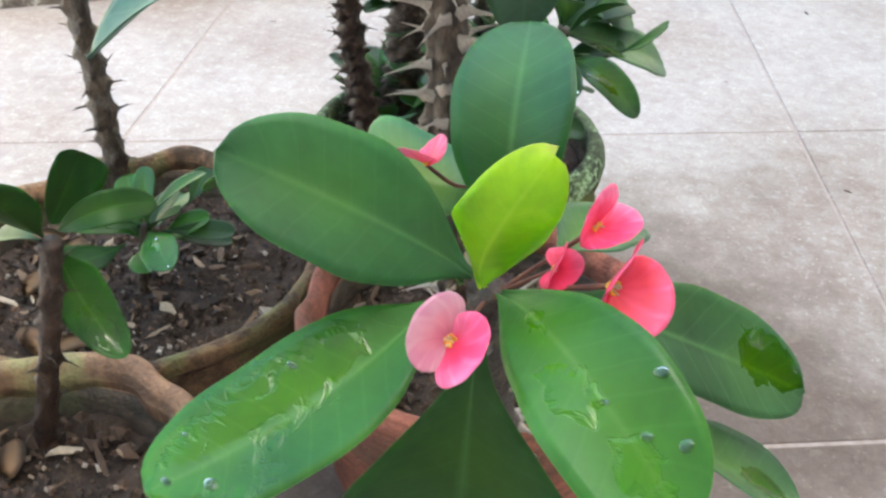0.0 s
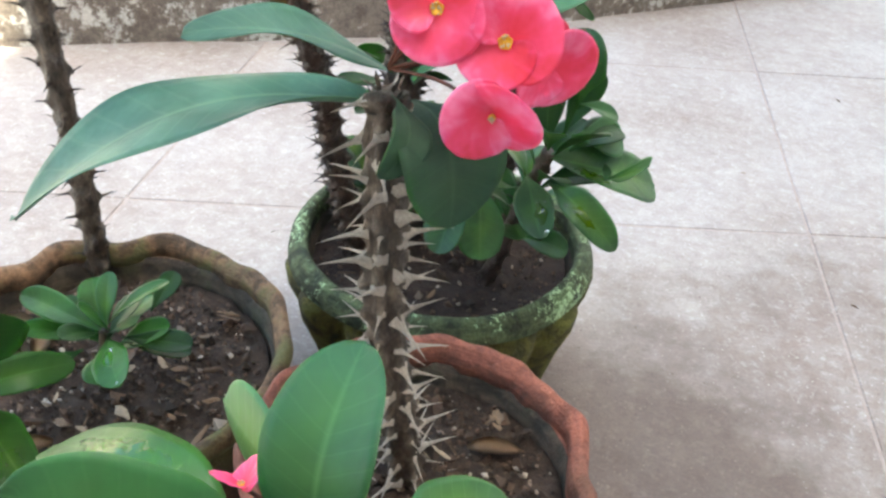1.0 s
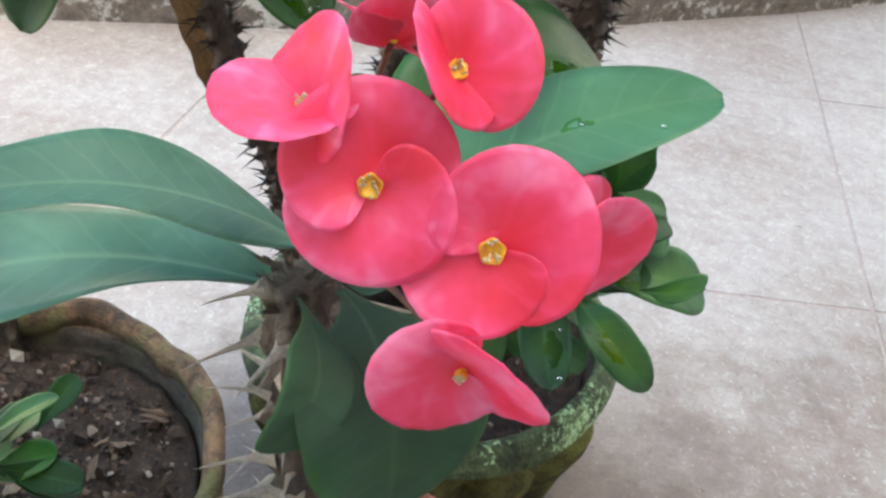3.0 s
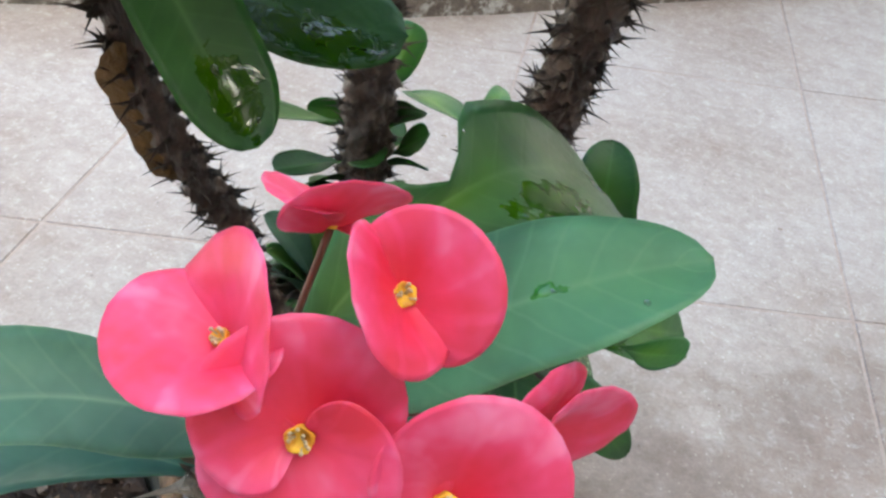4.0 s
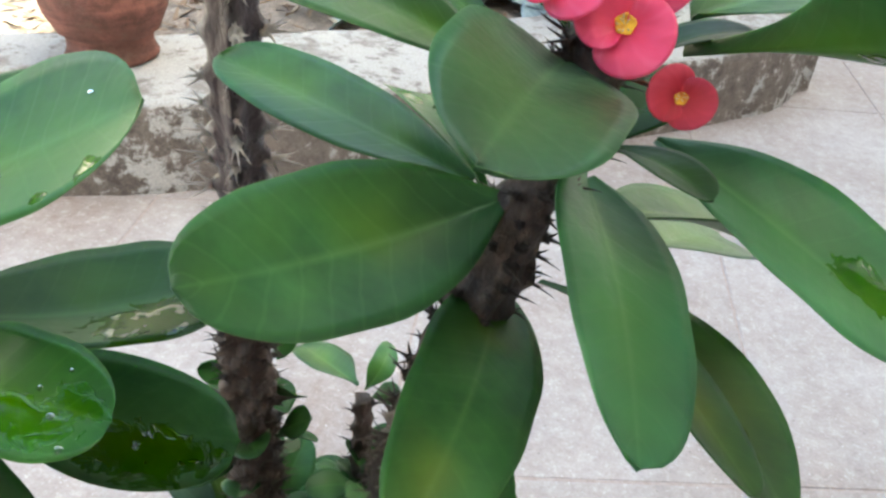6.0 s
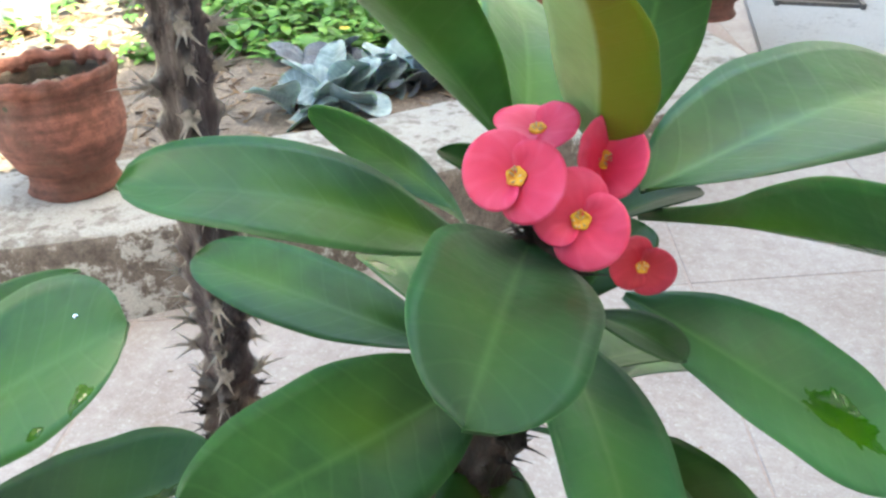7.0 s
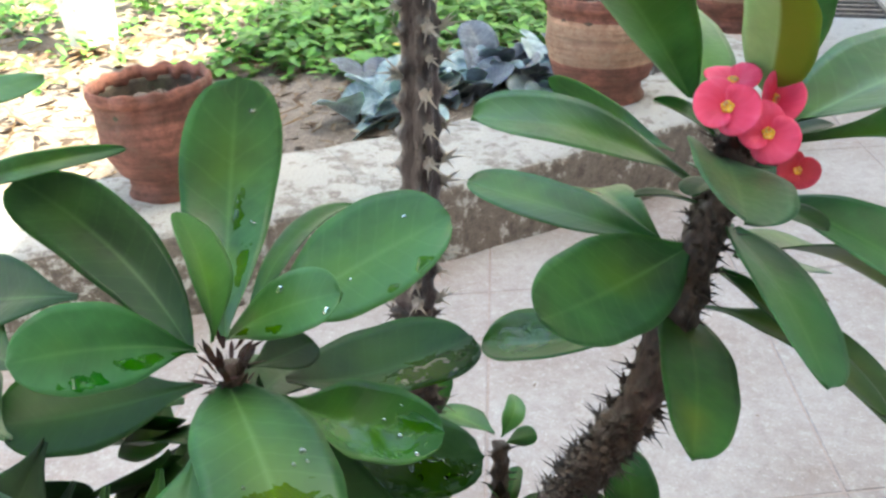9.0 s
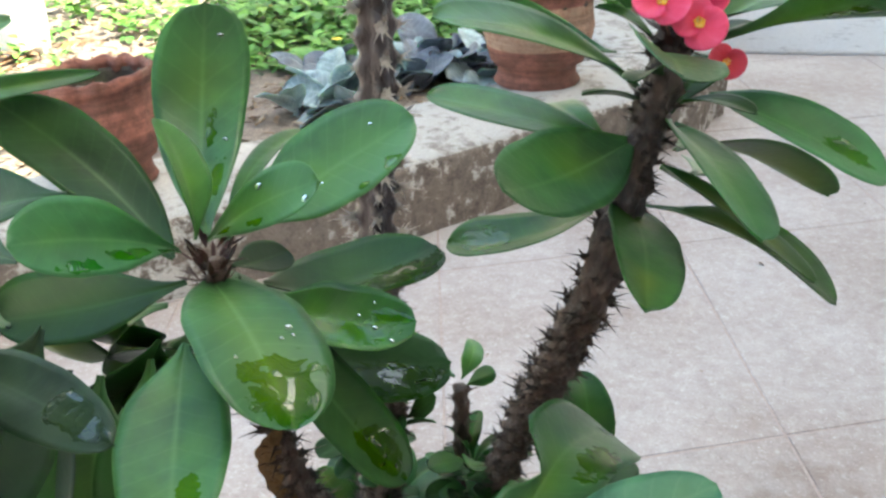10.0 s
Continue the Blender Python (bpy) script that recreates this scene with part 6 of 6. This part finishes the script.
# ---- pots on the kerb ----
def kerb_pot(place, rim, height, foot, label, seed, lean=0.0, pale_band=False):
    pot = clay_pot(place, rim, height, foot, CLAY_TERRA, label, 13, 0.0034, 0.0066, seed=seed, neck=True, group="terracotta pots on the kerb")
    pot.rotation_euler = (0, lean, 0)
    if pale_band:
        me = pot.children[0].data
        me.materials.append(CLAY_PALE)
        for poly in me.polygons:
            if poly.material_index == 0 and 0.36 * height < poly.center.z < 0.80 * height:
                poly.material_index = 2
    soil_bed((place[0], place[1], place[2] + height - 0.042), rim - 0.016, "dry crumbly soil in a terracotta pot", seed + 40, 16, 60, SOIL_BED)
    return pot


kerb_pot((-0.318, 1.632, KERB_H), 0.094, 0.186, 0.062, "terracotta pot with frilled rim and dry soil on the kerb", 2, -0.05)
kerb_pot((0.325, 2.245, KERB_H), 0.118, 0.215, 0.085, "terracotta pot with frilled rim and banded sides on the kerb", 4, 0.0, True)
kerb_pot((0.63, 3.05, 0.10), 0.12, 0.22, 0.085, "far terracotta pot standing beside the garden bed", 6, 0.0, True)

# ---- garden plants ----
rng = random.Random(5)
bm = bmesh.new()
bm2 = bmesh.new()
for _ in range(9000):
    x, y = rng.uniform(-2.4, 0.55), rng.uniform(1.9, 4.6)
    edge = 2.36 + 0.22 * (x + 0.5) + 0.10 * math.sin(x * 9) + 0.08 * noise.noise(Vector((x * 7, y * 7, 0)))
    d = y - max(edge, 2.05 + 1.0 * x + 0.55)
    if not behind_kerb(x, y, 0.34) or d < 0.0 or (x < -0.70 and rng.random() < (0.93 if d < 0.5 else 0.75)):
        continue
    if d > 0.9 and rng.random() < 0.6:
        continue
    h = 0.09 + rng.random() ** 1.5 * 0.09 * min(1.0, 0.35 + 2 * d) + 0.04 * noise.noise(Vector((x * 4, y * 4, 3)))
    for k in range(6):
        a, r = rng.uniform(0, 6.28), rng.uniform(0.0, 0.03)
        z = h + rng.uniform(-0.03, 0.03)
        simple_leaf(bm, (x + r * math.cos(a), y + r * math.sin(a), z), (math.cos(a), math.sin(a), rng.uniform(-0.4, 0.9)), rng.uniform(0.024, 0.050), rng.uniform(0.018, 0.032), (0, 0, 1), 0.3, 3)
    if rng.random() < 0.005:
        for k in range(5):
            a = k * 1.26
            simple_leaf(bm2, (x, y, h + 0.05), (math.cos(a), math.sin(a), 0.3), 0.016, 0.013, (0, 0, 1), 0.1, 3)
tagged(part("ground_cover", bm, COVER), "low bright green leafy ground cover in the garden bed", "ground cover", "", "stuff")
tagged(part("yellow_blossoms", bm2, YELLOW), "small yellow blossoms scattered over the ground cover", "blossoms", "", "stuff")
bm = bmesh.new()
bm2 = bmesh.new()
for k in range(2600):
    x, y = rng.uniform(-1.6, 0.4), rng.uniform(1.3, 2.9)
    z = 0.085 + 0.03 * noise.noise(Vector((x * 3, y * 3, 1))) + 0.014 * noise.noise(Vector((x * 14, y * 14, 2)))
    if not behind_kerb(x, y, 0.27):
        continue
    if k % 9:
        shred(bm, (x, y, z + 0.006), rng.uniform(0.006, 0.022), rng)
    else:
        a, long = rng.uniform(0, 6.28), rng.uniform(0.02, 0.07)
        d = Vector((math.cos(a), math.sin(a), 0)) * long
        p = Vector((x, y, z + 0.006))
        tube(bm2, [p - d, p + Vector((0.004, 0.003, 0.004)), p + d + Vector((0, 0, rng.uniform(0, 0.012)))], 0.0016, 0.0008, 5, 5)
tagged(part("twigs", bm2, BARK_TAN), "thin dry twigs lying on the garden soil", "twigs", "", "stuff")
tagged(part("fallen_leaves", bm, LITTER), "dry fallen leaf scraps strewn over the garden soil", "leaf litter", "", "stuff")


def foliage_plant(place, label, leaves, size, seed, material):
    rng = random.Random(seed)
    p = thing("foliage_plant", place, label, "plant", "silvery plants along the kerb")
    bm = bmesh.new()
    tube(bm, [Vector(place), Vector(place) + Vector((0.003, 0, 0.05))], 0.004, 0.003, 6, 4)
    part("stem", bm, BARK_DARK, p)
    for k in range(leaves):
        a = k * 2.4 + rng.uniform(-0.5, 0.5) + seed
        foot = Vector(place) + Vector((0.006 * math.cos(a), 0.006 * math.sin(a), 0.004 + 0.005 * k))
        way = Vector((math.cos(a), math.sin(a), rng.uniform(-0.1, 1.3))).normalized()
        s = size * rng.uniform(0.65, 1.15)
        leaf(p, foot, foot + way * s, s * rng.uniform(0.52, 0.70), rng.uniform(-40, 40), material, bow=0.10, curl=-0.05, wave=0.016, fold=0.25, lobe=0.44, k=0.7, seed=seed * 20 + k)


rng = random.Random(8)
for k in range(26):
    f = k / 25
    x = -0.15 + 0.49 * f + rng.uniform(-0.03, 0.03)
    y = 2.02 + 0.46 * f + rng.uniform(0.0, 0.24)
    if behind_kerb(x, y, 0.235):
        dusk = rng.random() < 0.15 + 0.35 * f
        foliage_plant((x, y, 0.080), "dusky purple foliage plant with broad dark leaves" if dusk else "silvery foliage plant with broad veined leaves", 8, rng.uniform(0.085, 0.130), k, LEAF_DUSK if dusk else LEAF_SILVER)

# whitewashed trunk in the sun
trunk = thing("tree", (-1.08, 2.55, 0.08), "whitewashed tree trunk in the sunny bed", "tree")
bm = bmesh.new()
tube(bm, [(-1.08, 2.55, 0.06), (-1.09, 2.56, 0.25), (-1.16, 2.60, 0.8), (-1.2, 2.62, 1.9)], 0.055, 0.11, 18, 30)
part("trunk", bm, WHITEWASH, trunk)
weed = thing("weed", (-1.06, 2.50, 0.09), "dry brown and yellow weed at the foot of the trunk", "weed")
for k in range(14):
    a = k * 0.9
    bm = bmesh.new()
    simple_leaf(bm, Vector((-1.06, 2.50, 0.10)), (math.cos(a), math.sin(a) - 0.4, rng.uniform(0.1, 0.8)), rng.uniform(0.05, 0.11), 0.025, (0, 0, 1), 0.3, 4)
    part("leaf", bm, DRY, weed)

# iron grate by the step
grate = thing("floor_grate", (1.02, 3.78, 0.0125), "dark iron grate lying on the step", "grate")
for k in range(6):
    bm = bmesh.new()
    box_mesh(bm, 0.90, 1.145, 3.60 + k * 0.068, 3.618 + k * 0.068, 0.0115, 0.024)
    part("bar", bm, IRON, grate, smooth=False)
for x in (0.886, 1.145):
    bm = bmesh.new()
    box_mesh(bm, x, x + 0.014, 3.58, 3.98, 0.0115, 0.030)
    part("end_rail", bm, IRON, grate, smooth=False)

# scraps blown over the terrace
rng = random.Random(33)
bm = bmesh.new()
for _ in range(26):
    shred(bm, (rng.uniform(-0.3, 1.5), rng.uniform(0.9, 2.2), 0.0015), rng.uniform(0.002, 0.006), rng)
tagged(part("floor_litter", bm, LITTER), "tiny dry leaf scraps scattered on the cement slabs", "leaf litter", "", "stuff")

# ---- terrace slabs ----
A_LEN, B_LEN, GAP = 0.41, 0.50, 0.0030


def slab_mesh():
    bm = bmesh.new()
    a, b = E1 * (A_LEN - GAP), E2 * (B_LEN - GAP)
    low = [Vector((0, 0, -0.03)), a + Vector((0, 0, -0.03)), a + b + Vector((0, 0, -0.03)), b + Vector((0, 0, -0.03))]
    mid_ = [p + Vector((0, 0, 0.0288)) for p in low]
    c = (a + b) / 2
    top = [p + (c - p).normalized() * 0.0016 + Vector((0, 0, 0.03)) for p in low]
    rows = [[bm.verts.new(p) for p in r] for r in (low, mid_, top)]
    for x, y in zip(rows, rows[1:]):
        for q in range(4):
            bm.faces.new((x[q], x[(q + 1) % 4], y[(q + 1) % 4], y[q]))
    bm.faces.new(rows[-1])
    me = bpy.data.meshes.new("slab")
    bm.to_mesh(me)
    bm.free()
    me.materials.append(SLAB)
    return me


floor = tagged(new("floor"), "worn pale cement slabs of the terrace", "floor", "", "structure")
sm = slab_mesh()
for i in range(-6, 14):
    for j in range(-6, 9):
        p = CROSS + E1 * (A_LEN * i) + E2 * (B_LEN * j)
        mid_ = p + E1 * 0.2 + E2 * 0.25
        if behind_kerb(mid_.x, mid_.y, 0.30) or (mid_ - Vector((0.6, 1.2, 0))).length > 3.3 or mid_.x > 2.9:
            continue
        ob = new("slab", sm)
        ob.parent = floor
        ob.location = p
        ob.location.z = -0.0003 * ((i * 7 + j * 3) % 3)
